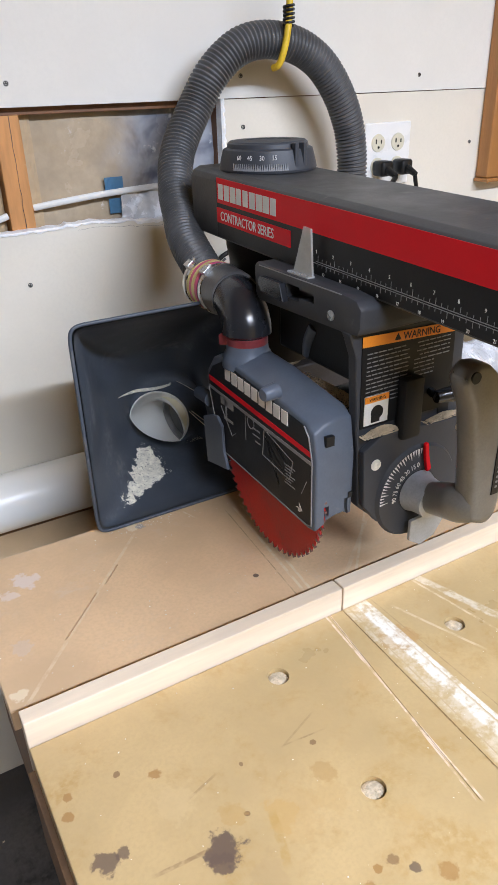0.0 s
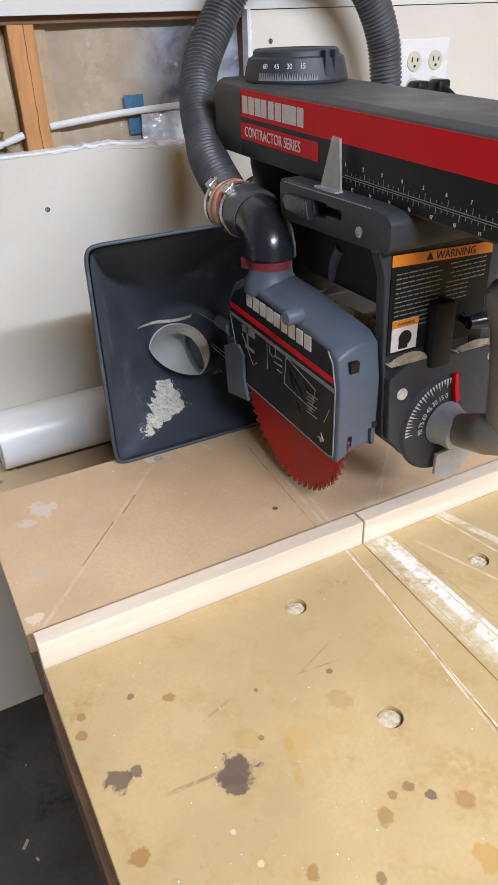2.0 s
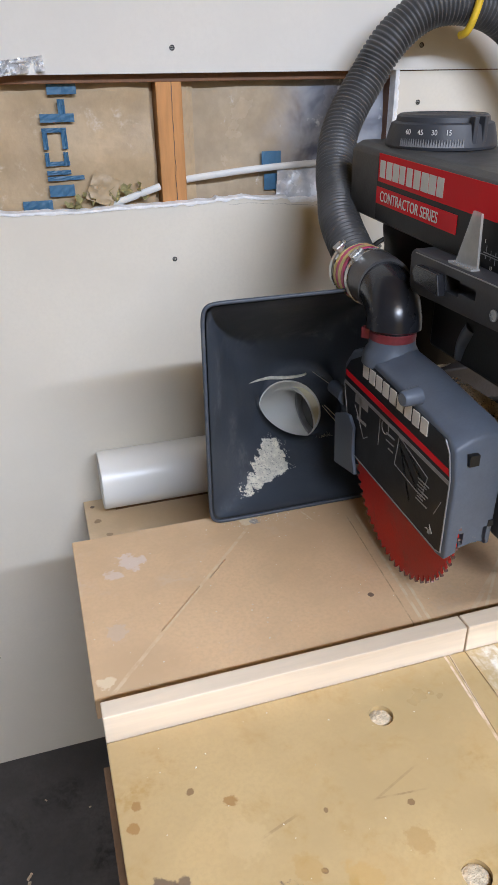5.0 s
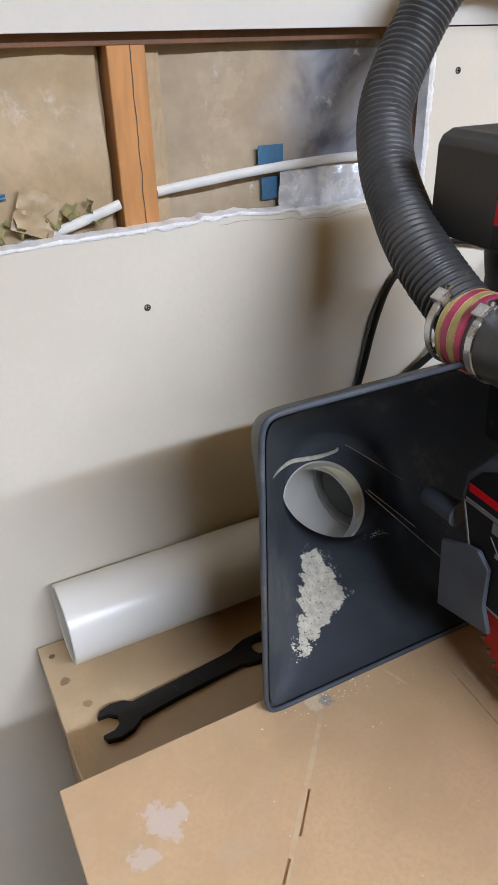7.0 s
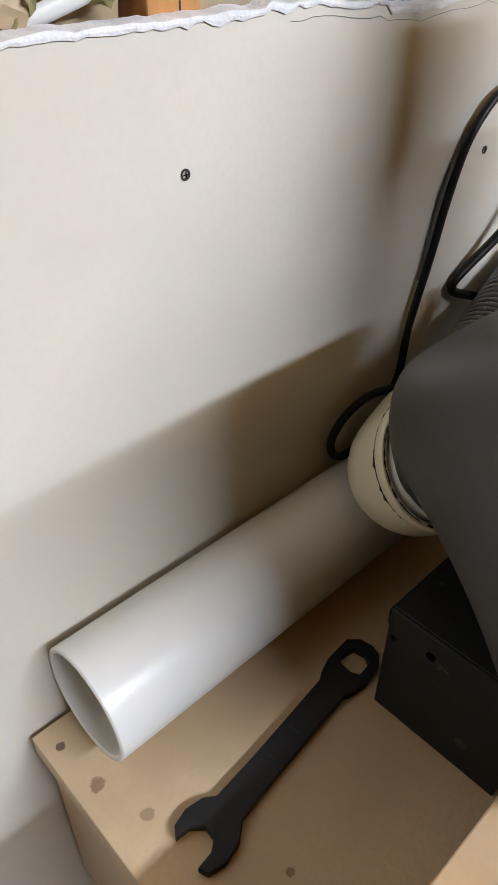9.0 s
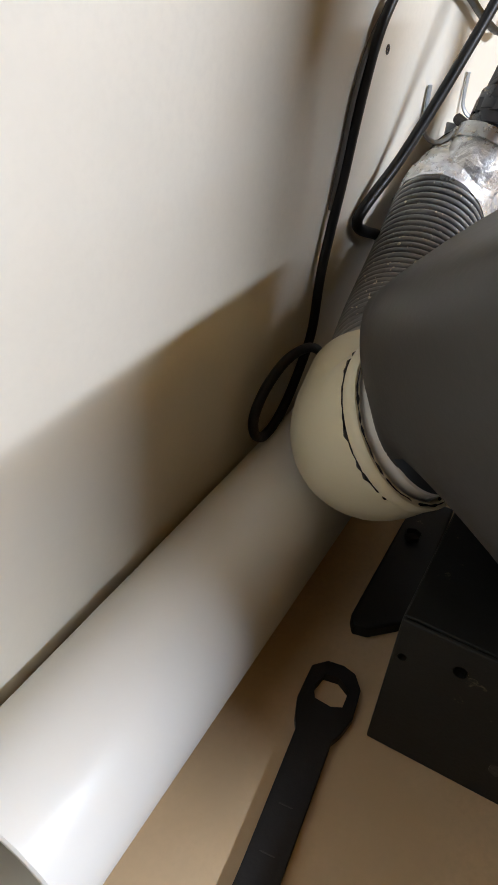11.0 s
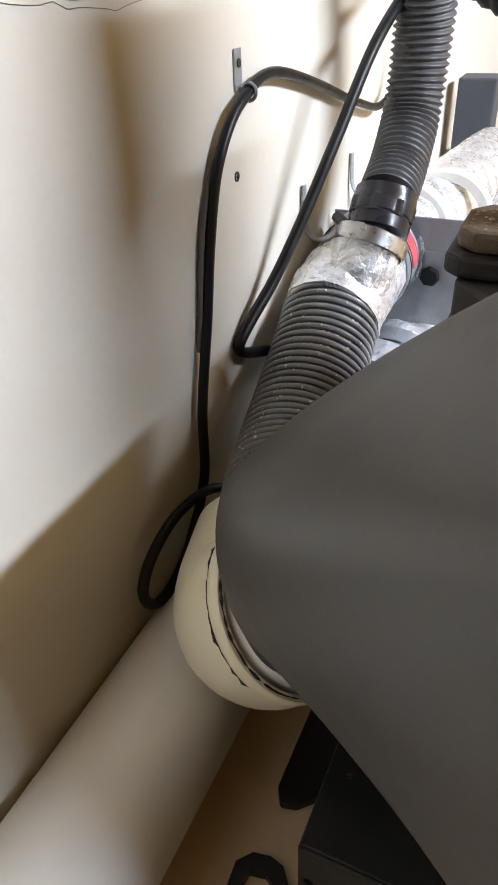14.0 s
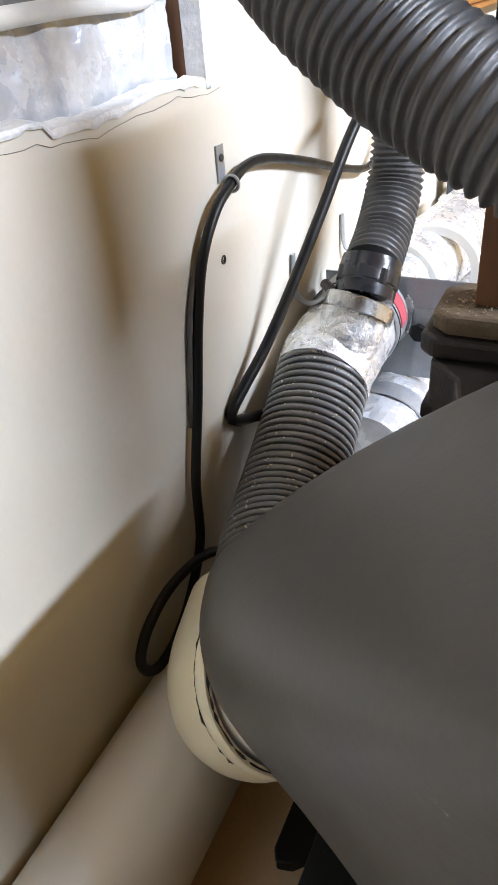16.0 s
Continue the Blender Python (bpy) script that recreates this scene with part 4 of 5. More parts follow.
flecks = settled(outer_tree, lambda rnd: [(rnd.uniform(0.42, 0.80), rnd.uniform(0.985, 1.25)) for _ in range(110)], 0.0005, 0.0014, 32)
tagged(part("dust_flecks", flecks, M_PALEDUST), "white dust flecks settled on the grey hood", "dust", kind="stuff")

wye = thing("duct_wye", (0.88, 1.212, 0.96), "sheet-metal duct branch wrapped in crumpled aluminium foil tape", "duct fitting")


def foil_tube(path, r, amp=0.0025, seg=40):
    bm = sweep(smooth_path(path, 0.004), r, seg)
    for v in bm.verts:
        v.co += Vector((noise.noise(v.co * 60), noise.noise(v.co * 60 + Vector((9, 0, 0))), noise.noise(v.co * 60 + Vector((0, 9, 0))))) * amp + Vector((noise.noise(v.co * 190), noise.noise(v.co * 170), noise.noise(v.co * 180))) * amp * 0.5
    return bm


part("trunk", foil_tube([(0.850, 1.2395, 0.989), (0.88, 1.2395, 1.000), (0.945, 1.2385, 1.008)], 0.0462), M_FOIL, wye)
part("branch", foil_tube([(0.872, 1.226, 1.012), (0.884, 1.220, 1.038), (0.898, 1.2145, 1.060)], 0.031), M_FOIL, wye)
part("collar", hollow((0.938, 1.2385, 1.007), (0.975, 1.238, 1.011), 0.0488, 0.003), M_GALV, wye, "galvanised sheet collar", smooth=40)
part("band", hollow((0.944, 1.2385, 1.0075), (0.9465, 1.2385, 1.0078), 0.0498, 0.003), M_RUBBER, wye)
tag = hollow((0.950, 1.2383, 1.0085), (0.967, 1.2381, 1.0102), 0.0495, 0.001, 64)
bmesh.ops.delete(tag, geom=[v for v in tag.verts if not (v.co.y < 1.222 and v.co.z > 1.008)], context="VERTS")
part("sticker", tag, M_STICKER, wye, "red and white sticker")
part("hose_clamp", hollow((0.886, 1.218, 1.0440), (0.8945, 1.2155, 1.0560), 0.0335, 0.0025), M_STEEL, wye, "steel hose clamp", smooth=40)
part("clamp_screw", cyl((0.886, 1.240, 1.066), (0.897, 1.252, 1.069), 0.005, seg=10), M_IRON, wye)

gate = thing("blast_gate", (0.985, 1.2, 0.935), "grey sheet-metal blast gate across the duct", "blast gate")
part("plate", box(0.987, 1.135, 0.935, 0.9895, 1.284, 1.048, 0.0008), M_GALV, gate)
part("slide", box(0.9845, 1.130, 0.940, 0.9865, 1.185, 1.015), M_GALV, gate, "blue-grey sliding blade")
part("knob", lathe([(0, 0.0), (0, 0.009), (0.004, 0.011), (0.008, 0.009), (0.010, 0)], (0.976, 1.178, 0.991), (1, 0, 0), 7), M_CORD, gate, "black star knob")
far_duct = part("duct_run", foil_tube([(0.990, 1.236, 1.008), (1.1, 1.225, 1.003), (1.3, 1.205, 1.0), (1.45, 1.19, 1.0)], 0.049, 0.002), M_FOIL)
tagged(far_duct, "foil duct continuing along the wall", "duct")
part("flange", hollow((1.055, 1.229, 1.005), (1.075, 1.227, 1.004), 0.056, 0.012), M_PVC, far_duct, "white plastic flange", smooth=40)
part("flange", hollow((1.14, 1.200, 1.000), (1.16, 1.200, 1.000), 0.056, 0.012), M_PVC, far_duct, "white plastic flange", smooth=40)
low_duct = part("duct_run", foil_tube([(0.895, 1.206, 0.880), (1.00, 1.200, 0.885), (1.15, 1.185, 0.885), (1.42, 1.16, 0.885)], 0.052, 0.003), M_FILM)
tagged(low_duct, "lower duct wrapped in whitish film behind the saw", "duct")
part("collar", hollow((0.94, 1.2035, 0.882), (0.965, 1.202, 0.883), 0.0555, 0.003), M_GALV, low_duct, "galvanised collar", smooth=40)
part("saddle", box(1.03, 1.15, BASE, 1.06, 1.25, 0.838, 0.001), M_GALV, low_duct)
hook_group = "wall hooks"
for x, z, hgt in ((0.905, 1.042, 0.05), (1.05, 1.045, 0.045)):
    hk = part("wall_hook", sweep(smooth_path([(x, WALL - 0.003, z + hgt), (x, WALL - 0.005, z + 0.012), (x + 0.004, WALL - 0.016, z), (x + 0.008, WALL - 0.028, z + 0.004), (x + 0.010, WALL - 0.034, z + 0.014)], 0.003), 0.0035, 8, flat=0.6), M_GALV, smooth=50)
    tagged(hk, "bent grey metal hook on the wall", "hook", hook_group)

# ---- hose loop over the saw ----
HOSE_R = 0.0254
loop = [(0.9155, 1.2115, 1.084), (0.955, 1.2125, 1.106), (0.990, 1.2130, 1.145), (0.998, 1.2110, 1.2100), (0.987, 1.208, 1.280), (0.986, 1.208, 1.330), (0.975, 1.207, 1.385), (0.950, 1.206, 1.436), (0.913, 1.206, 1.480), (0.868, 1.208, 1.506), (0.815, 1.212, 1.515), (0.768, 1.218, 1.506), (0.725, 1.224, 1.473), (0.690, 1.224, 1.425), (0.646, 1.203, 1.366), (0.620, 1.163, 1.319), (0.604, 1.116, 1.284), (0.589, 1.070, 1.261), (0.5845, 1.025, 1.237), (0.584, 0.985, 1.2155)]
hose = thing("vacuum_hose", (0.8, 1.2, 1.118), "grey ribbed vacuum hose looped over the saw arm", "hose")
part("tube", sweep(smooth_path(loop, 0.00105), lambda s, a: HOSE_R + 0.0017 * math.cos(2 * math.pi * s / 0.0064 - a), 28), M_HOSE, hose, smooth=75)
part("cuff", lathe([(0, 0.0), (0, 0.0280), (0.012, 0.0283), (0.013, 0.0292), (0.026, 0.0292), (0.028, 0.0285), (0.036, 0.0280), (0.036, 0)], (0.896, 1.2135, 1.0585), (0.19, -0.01, 0.25), 36), M_RUBBER, hose, "black hexagonal plastic cuff", smooth=40)
nut = lathe([(0, 0.0), (0, 0.0305), (0.013, 0.0305), (0.013, 0)], (0.9025, 1.2133, 1.0670), (0.19, -0.01, 0.25), 8)
part("cuff_nut", nut, M_RUBBER, hose, "faceted black nut")

fitting = thing("hose_elbow", (0.575, 0.92, 1.165), "shiny black rubber elbow clamped between hose and blade guard", "hose elbow")
bend = smooth_path([(0.573, 0.876, 1.158), (0.573, 0.876, 1.176), (0.574, 0.879, 1.191), (0.576, 0.892, 1.206), (0.579, 0.912, 1.2125), (0.582, 0.940, 1.2145)], 0.003)
part("bend", sweep(bend, lambda s, a: 0.0308 if s > 0.018 else 0.0252, 32), M_RUBBER, fitting, smooth=50)
part("reducer", sweep([Vector((0.5795, 0.915, 1.2150)), Vector((0.5815, 0.932, 1.2157)), Vector((0.5825, 0.945, 1.2157)), Vector((0.583, 0.958, 1.2153)), Vector((0.584, 0.990, 1.2143))], lambda s, a: (0.0322, 0.0326, 0.0326, 0.0326)[min(3, int(s / 0.0125))], 32), M_HOSE, fitting, "grey rubber sleeve", smooth=50)
part("paper_label", hollow((0.5834, 0.966, 1.2151), (0.5842, 0.995, 1.2141), 0.0333, 0.001), M_TAPE_RED, fitting, "worn magenta and yellow paper label", smooth=40)
part("paper_label", hollow((0.5836, 0.973, 1.2149), (0.5839, 0.981, 1.2145), 0.0337, 0.001), M_TAPE_YEL, fitting, "faded yellow strip", smooth=40)
part("paper_label", hollow((0.5841, 0.990, 1.2143), (0.5842, 0.9955, 1.2141), 0.0337, 0.001), M_TAPE_YEL, fitting, "faded yellow strip", smooth=40)
for y in (0.953, 0.999):
    part("clamp_band", hollow((0.5832, y, 1.2150), (0.5834, y + 0.009, 1.2147), 0.0341, 0.0018), M_STEEL, fitting, "steel hose clamp", smooth=40)
    part("clamp_box", moved(box(-0.006, -0.0065, -0.004, 0.006, 0.0065, 0.005, 0.001), pose(0.561, y + 0.005, 1.2415, 0, -38, 0)), M_STEEL, fitting)
    part("clamp_screw", cyl((0.556, y + 0.005, 1.228), (0.568, y + 0.005, 1.250), 0.0032, seg=8), M_STEEL, fitting)
part("clamp_band", hollow((0.573, 0.876, 1.166), (0.573, 0.876, 1.177), 0.0262, 0.002), M_DARKRED, fitting, "dark red hose clamp", smooth=40)
part("clamp_box", moved(box(-0.010, -0.004, -0.0065, 0.010, 0.004, 0.0065, 0.0012), pose(0.551, 0.888, 1.1715, 0, 0, -48)), M_DARKRED, fitting)

bungee = thing("bungee_cord", (0.825, 1.212, 1.53), "yellow bungee hook holding up the hose, hung from above", "bungee cord")
part("hook", sweep(smooth_path([(0.836, 1.183, 1.60), (0.836, 1.180, 1.565), (0.832, 1.178, 1.53), (0.826, 1.180, 1.50), (0.820, 1.186, 1.480), (0.816, 1.20, 1.475)], 0.004), 0.0052, 12), M_YELLOW, bungee, smooth=50)
part("cord", sweep(smooth_path([(0.852, 1.183, 2.748), (0.846, 1.183, 1.70), (0.842, 1.181, 1.58), (0.838, 1.180, 1.545)], 0.02), 0.0022, 8), M_CORD, bungee, "thin black cord")
part("strap", sweep(smooth_path([(0.822, 1.185, 2.748), (0.828, 1.184, 1.8), (0.832, 1.184, 1.62), (0.835, 1.183, 1.58)], 0.02), 0.0028, 8), M_CORD, bungee, "black elastic cord")
part("wrap", sweep([Vector((0.8345 + 0.0075 * math.cos(a * 0.7), 1.1805 + 0.0075 * math.sin(a * 0.7), 1.532 + 0.0006 * a)) for a in range(46)], 0.0022, 6), M_CORD, bungee, "black cord wrapped round the hook")

# ---- wall outlet, cords ----
outlet = thing("wall_outlet", (1.13, WALL, 1.27), "white double wall outlet with four sockets", "wall outlet")
part("cover_plate", box(1.075, WALL - 0.006, 1.268, 1.188, WALL, 1.382, 0.0025), M_PLATE, outlet)
for cx in (1.107, 1.156):
    for cz in (1.346, 1.304):
        face = part("socket", lathe([(0, 0), (0, 0.0155), (-0.002, 0.0165)], (cx, WALL - 0.0078, cz), (0, -1, 0), 24), M_SOCKET, outlet)
        for dx, hgt in ((-0.0062, 0.0082), (0.0062, 0.0066)):
            part("slot", box(cx + dx - 0.0012, WALL - 0.0086, cz - 0.001, cx + dx + 0.0012, WALL - 0.0078, cz - 0.001 + hgt), M_CORD, face)
        part("slot", cyl((cx, WALL - 0.0086, cz - 0.0075), (cx, WALL - 0.0078, cz - 0.0075), 0.0024, seg=10), M_CORD, face)
for cx in (1.107, 1.156):
    pl = thing("power_plug", (cx, WALL - 0.02, 1.29), "black power plug pushed into the wall outlet", "power plug", "power plugs")
    part("body", box(cx - 0.014, WALL - 0.040, 1.288, cx + 0.014, WALL - 0.0088, 1.316, 0.005), M_CORD, pl, smooth=60)
    part("neck", cyl((cx, WALL - 0.038, 1.30), (cx + 0.004, WALL - 0.060, 1.290), 0.008, 0.005, 12), M_CORD, pl)

c1 = [(1.16, 1.232, 1.288), (1.172, 1.236, 1.23), (1.16, 1.262, 1.16), (1.117, 1.276, 1.128), (1.034, 1.279, 1.142), (0.93, 1.281, 1.171), (0.846, 1.281, 1.191), (0.804, 1.281, 1.194), (0.778, 1.281, 1.187), (0.754, 1.281, 1.177), (0.734, 1.282, 1.157), (0.722, 1.283, 1.134), (0.709, 1.283, 1.094), (0.698, 1.283, 1.0468), (0.68, 1.283, 0.98), (0.671, 1.281, 0.925), (0.644, 1.28, 0.888), (0.612, 1.277, 0.872), (0.584, 1.275, 0.871), (0.567, 1.275, 0.883), (0.563, 1.275, 0.902), (0.578, 1.274, 0.921), (0.607, 1.273, 0.931), (0.642, 1.273, 0.926), (0.672, 1.275, 0.912), (0.702, 1.277, 0.89)]
cord1 = part("loose_cable", sweep(smooth_path(c1, 0.006), 0.0041, 10), M_CORD, smooth=60)
tagged(cord1, "black rubber power cord looping down the wall", "cable", "black cables")
c2 = [(1.111, 1.232, 1.288), (1.085, 1.222, 1.275), (1.02, 1.226, 1.248), (0.93, 1.234, 1.204), (0.878, 1.247, 1.142), (0.836, 1.262, 1.083), (0.802, 1.273, 1.043), (0.771, 1.280, 1.020), (0.754, 1.283, 1.008), (0.7495, 1.284, 1.000), (0.756, 1.283, 0.993), (0.772, 1.281, 0.986), (0.80, 1.277, 0.975), (0.84, 1.281, 0.95)]
cord2 = part("loose_cable", sweep(smooth_path(c2, 0.006), 0.0050, 10), M_CORD, smooth=60)
tagged(cord2, "black power cord sagging behind the duct", "cable", "black cables")
# thin grey line on the wall, following the first cord on its left
c3 = [(0.765, 1.286, 1.172), (0.728, 1.287, 1.145), (0.708, 1.287, 1.11), (0.697, 1.287, 1.06), (0.690, 1.287, 1.02)]
line3 = part("thin_cord", sweep(smooth_path(c3, 0.006), 0.0022, 8), M_GREYLINE, smooth=60)
tagged(line3, "thin grey line flat against the drywall beside the black cord", "cord")
clip = thing("cable_clip", (0.785, WALL, 1.20), "bent grey metal clip holding the cord to the wall", "cable clip")
part("strap", join(box(0.7735, WALL - 0.0018, 1.188, 0.7845, WALL - 0.0005, 1.214, 0.0004), sweep([Vector((0.779, 1.281 + 0.0058 * math.cos(radians(a)), 1.187 + 0.0058 * math.sin(radians(a)))) for a in range(0, 300, 20)], 0.0014, 6)), M_GALV, clip)
part("nail", cyl((0.779, WALL - 0.0028, 1.205), (0.779, WALL, 1.205), 0.0028, seg=10), M_SCREW, clip)

# wooden cabinet beside the outlet
cab = thing("wall_cabinet", (1.6, 1.27, 1.255), "orange-stained wooden wall cabinet", "cabinet")
part("body", box(1.384, 1.256, 1.262, 2.0, WALL - 0.002, 2.1, 0.003), M_CABINET, cab)
part("bottom_rail", box(1.380, 1.250, 1.254, 2.004, WALL - 0.002, 1.2615, 0.002), M_CABINET, cab, "moulded bottom edge")
part("dark_pane", box(1.412, 1.2545, 1.31, 1.97, 1.2558, 2.05), M_CORD, cab, "dark glass pane set in the door frame")

post = part("steel_post", box(1.55, 1.212, FLOOR, 1.61, 1.272, 1.10, 0.003), M_HOOD)
tagged(post, "dark blue-grey steel post beyond the ducts", "post")
part("white_band", box(1.52, 1.205, 0.975, 1.64, 1.279, 0.986, 0.002), M_PVC, post, "white band round the post")

# ---- wrench on the base board ----
def spanner():
    a, b = Vector((0.277, 1.1275, BASE)), Vector((0.4640, 1.1480, BASE))
    m = axes(a, (b - a).normalized(), Vector((-(b - a).y, (b - a).x, 0)).normalized())
    n = (b - a).length
    shape = [(0.02, -0.013), (0.06, -0.012), (n - 0.036, -0.0125), (n - 0.028, -0.0165), (n - 0.014, -0.0205), (n + 0.010, -0.0195), (n + 0.021, -0.0125), (n + 0.0245, -0.003), (n + 0.0235, 0.009), (n + 0.015, 0.0185), (n - 0.014, 0.0195), (n - 0.028, 0.0160)]
    shape += [(n - 0.036, 0.0125), (0.06, 0.012), (0.02, 0.013), (0.012, 0.020), (-0.002, 0.024), (-0.016, 0.022), (-0.022, 0.015), (-0.010, 0.0125), (-0.002, 0.004), (-0.004, -0.006), (-0.012, -0.011), (-0.026, -0.011), (-0.024, -0.019), (-0.010, -0.024), (0.006, -0.022)]
    bm = prism(shape, "z", 0.0, 0.0075, 0.0009)
    ob = part("wrench", moved(bm, m), M_WRENCH)
    hexagon = prism([(n - 0.012, -0.004), (n - 0.009, -0.0115), (n + 0.006, -0.012), (n + 0.0125, -0.003), (n + 0.0115, 0.008), (n - 0.002, 0.0115), (n - 0.010, 0.008)], "z", -0.01, 0.02)
    carve(ob, moved(hexagon, m))
    for at in (0.07, 0.10):
        part("stamped_line", moved(box(at, -0.004, 0.0074, at + 0.0007, 0.005, 0.0078), m), M_IRON, ob)
    return tagged(ob, "blackened steel open-end wrench lying on the base board", "wrench")


spanner()

# ---- radial arm saw ----
saw = thing("radial_arm_saw", (0.69, 0.9, BASE), "radial arm saw with charcoal arm, red stripe and grey blade guard", "radial arm saw")
AX0, AX1, ARM_BACK, ARM_FRONT = 0.606, 0.752, 1.078, 0.30
SLOPE = 0.03


def arm_z(y, z):
    return z + SLOPE * (y - 0.995)


def sheared(bm):
    for v in bm.verts:
        v.co.z = arm_z(v.co.y, v.co.z)
    return bm


section = [(AX0, 1.272), (AX0, 1.343), (AX0 + 0.004, 1.350), (AX0 + 0.014, 1.3545), (AX1 - 0.014, 1.3545), (AX1 - 0.004, 1.350), (AX1, 1.343), (AX1, 1.272), (AX1 - 0.012, 1.268), (AX0 + 0.012, 1.268)]
arm = part("arm", sheared(prism(section, "y", ARM_FRONT, ARM_BACK, 0.0012)), M_ARM, saw, "dusty charcoal steel arm", smooth=35)


def on_arm(rects, dx=0.0006, name="decal", material=M_RED, label="", thick=0.0006):
    """Bars (y0, z0, y1, z1) on the arm's left face."""
    bm = join(*[box(AX0 - dx, a, b, AX0 - dx + thick, c, d) for a, b, c, d in rects])
    return part(name, sheared(bm), material, arm, label)


face = on_arm([(ARM_FRONT + 0.002, 1.274, 1.004, 1.345)], 0.0004, "side_panel", M_ARMFACE, "black side decal")
red = on_arm([(ARM_FRONT + 0.003, 1.3175, 1.001, 1.3485)], 0.0012, "red_stripe", M_RED, "bright red stripe")
on_arm([(0.826, 1.2925, 1.003, 1.3115)], 0.0012, "red_panel", M_RED, "red panel with lettering")
lettering("CONTRACTOR SERIES", 0.0165, (AX0 - 0.0016, 0.9925, arm_z(0.9925, 1.2965)), (0, -1, -SLOPE), LEFT_Y, M_PRINT, arm, 0.80)
# the maker's mark as plain blocks
mark = [(0.9965 - 0.0160 * k - w, 1.3225, 0.9965 - 0.0160 * k, 1.3415) for k, w in enumerate((0.0125, 0.0130, 0.0135, 0.0115, 0.0120, 0.0130, 0.0145, 0.0135, 0.0125))]
for rect in mark:
    on_arm([rect], 0.0017, "maker_mark", M_PRINT, "pale block")
# rip scale along the arm
ticks, longer = [], []
for k in range(72):
    y = 0.772 - 0.0075 * k
    if y < ARM_FRONT + 0.02:
        break
    ticks.append((y - 0.0002, 1.2890, y + 0.0002, 1.2890 + (0.0058 if k % 4 == 0 else 0.0028)))
    ticks.append((y - 0.0003, 1.2850 - (0.005 if k % 4 == 2 else 0.0026), y + 0.0002, 1.2850))
on_arm(ticks, 0.0008, "scale_ticks", M_GREYPRINT, "fine white rule marks")
on_arm([(ARM_FRONT + 0.01, 1.2876, 0.776, 1.2884), (ARM_FRONT + 0.01, 1.2855, 0.79, 1.2862)], 0.0008, "scale_line", M_GREYPRINT)
for k in range(12):
    y = 0.772 - 0.030 * k
    lettering(str(k + 1), 0.0055, (AX0 - 0.0012, y + 0.0035, arm_z(y, 1.2970)), (0, -1, -SLOPE), LEFT_Y, M_PRINT, arm, 0.8)
    lettering(str(k + 13), 0.0050, (AX0 - 0.0012, y - 0.009, arm_z(y, 1.2745)), (0, -1, -SLOPE), LEFT_Y, M_PRINT, arm, 0.8)

# miter dial on the arm's back end
CAP = (0.682, 0.998)
cap = part("miter_cap", lathe([(0, 0), (0, 0.064), (0.003, 0.065), (0.016, 0.062), (0.026, 0.059), (0.028, 0.054), (0.033, 0.053), (0.0355, 0.050), (0.036, 0.031), (0.035, 0.030), (0.035, 0)], (*CAP, 1.3535), (0, 0, 1), 56), M_CARR, saw, "round black miter dial cover", smooth=30)


def round_cap(a, z, r):
    return Vector((CAP[0] + r * math.cos(radians(a)), CAP[1] + r * math.sin(radians(a)), z))


for k, words in enumerate(("60", "45", "30", "15")):
    a = 205 + 14.5 * k
    p = round_cap(a, 1.3705, 0.0620)
    tangent = Vector((-math.sin(radians(a)), math.cos(radians(a)), 0))
    lettering(words, 0.0080, p - tangent * 0.006 + Vector((0, 0, -0.001)), tangent, (0, 0, 1), M_PRINT, cap, 0.85)
for k in range(32):
    a = 196 + 2.6 * k
    p = round_cap(a, 1.357, 0.0645)
    tangent = Vector((-math.sin(radians(a)), math.cos(radians(a)), 0))
    tri = prism([(-0.0014, 0), (0.0014, 0), (0, 0.0085)], "z", 0, 0.0006)
    if k % 32 < 26:
        part("tick", moved(tri, axes(p, tangent, (0, 0, 1))), M_GREYPRINT, cap)
for a in (274, 287):
    part("pointer_rib", moved(box(-0.003, -0.004, 0, 0.003, 0.005, 0.034, 0.001), pose(*round_cap(a, 1.354, 0.0600), 0, 0, a + 90)), M_CARR, cap)

# column and its casting
part("column", cyl((0.690, 1.0, BASE), (0.690, 1.0, 1.27), 0.042, seg=40), M_STEEL, saw, "steel column")
part("arm_socket", lathe([(0, 0.046), (0, 0.060), (0.004, 0.0625), (0.14, 0.0625), (0.16, 0.066), (0.172, 0.066), (0.172, 0.046)], (0.690, 1.0, 1.096), (0, 0, 1), 40), M_BLACKSTEEL, saw, "black cast socket under the arm", smooth=40)
part("column_sleeve", prism([(0.640, 0.95), (0.640, 1.060), (0.66, 1.082), (0.72, 1.096), (0.744, 1.118), (0.80, 1.118), (0.80, 0.95)], "z", BASE, 1.0835, 0.003), M_IRON, saw, "dusty cast column support")
part("sleeve_cap", prism([(0.742, 1.05), (0.742, 1.117), (0.752, 1.128), (0.80, 1.128), (0.82, 1.118), (0.82, 1.05)], "z", 1.084, 1.100, 0.004), M_IRON, saw, "cast clamp lug")
part("lug_top", prism([(0.746, 1.05), (0.746, 1.110), (0.758, 1.122), (0.80, 1.122), (0.815, 1.11), (0.815, 1.05)], "z", 1.1005, 1.115, 0.004), M_RUSTY, saw, "lug top caked with brown sawdust")
part("clamp_bolt", cyl((0.734, 1.100, 1.063), (0.745, 1.100, 1.063), 0.010, seg=6), M_BLACKSTEEL, saw)
part("sleeve_rib", box(0.738, 1.085, 1.038, 0.79, 1.1215, 1.050, 0.002), M_IRON, saw)
part("wood_shim", box(0.768, 1.074, 1.1155, 0.80, 1.096, 1.262, 0.001), M_STUD_DARK, saw, "orange wooden shim wedged behind the column")

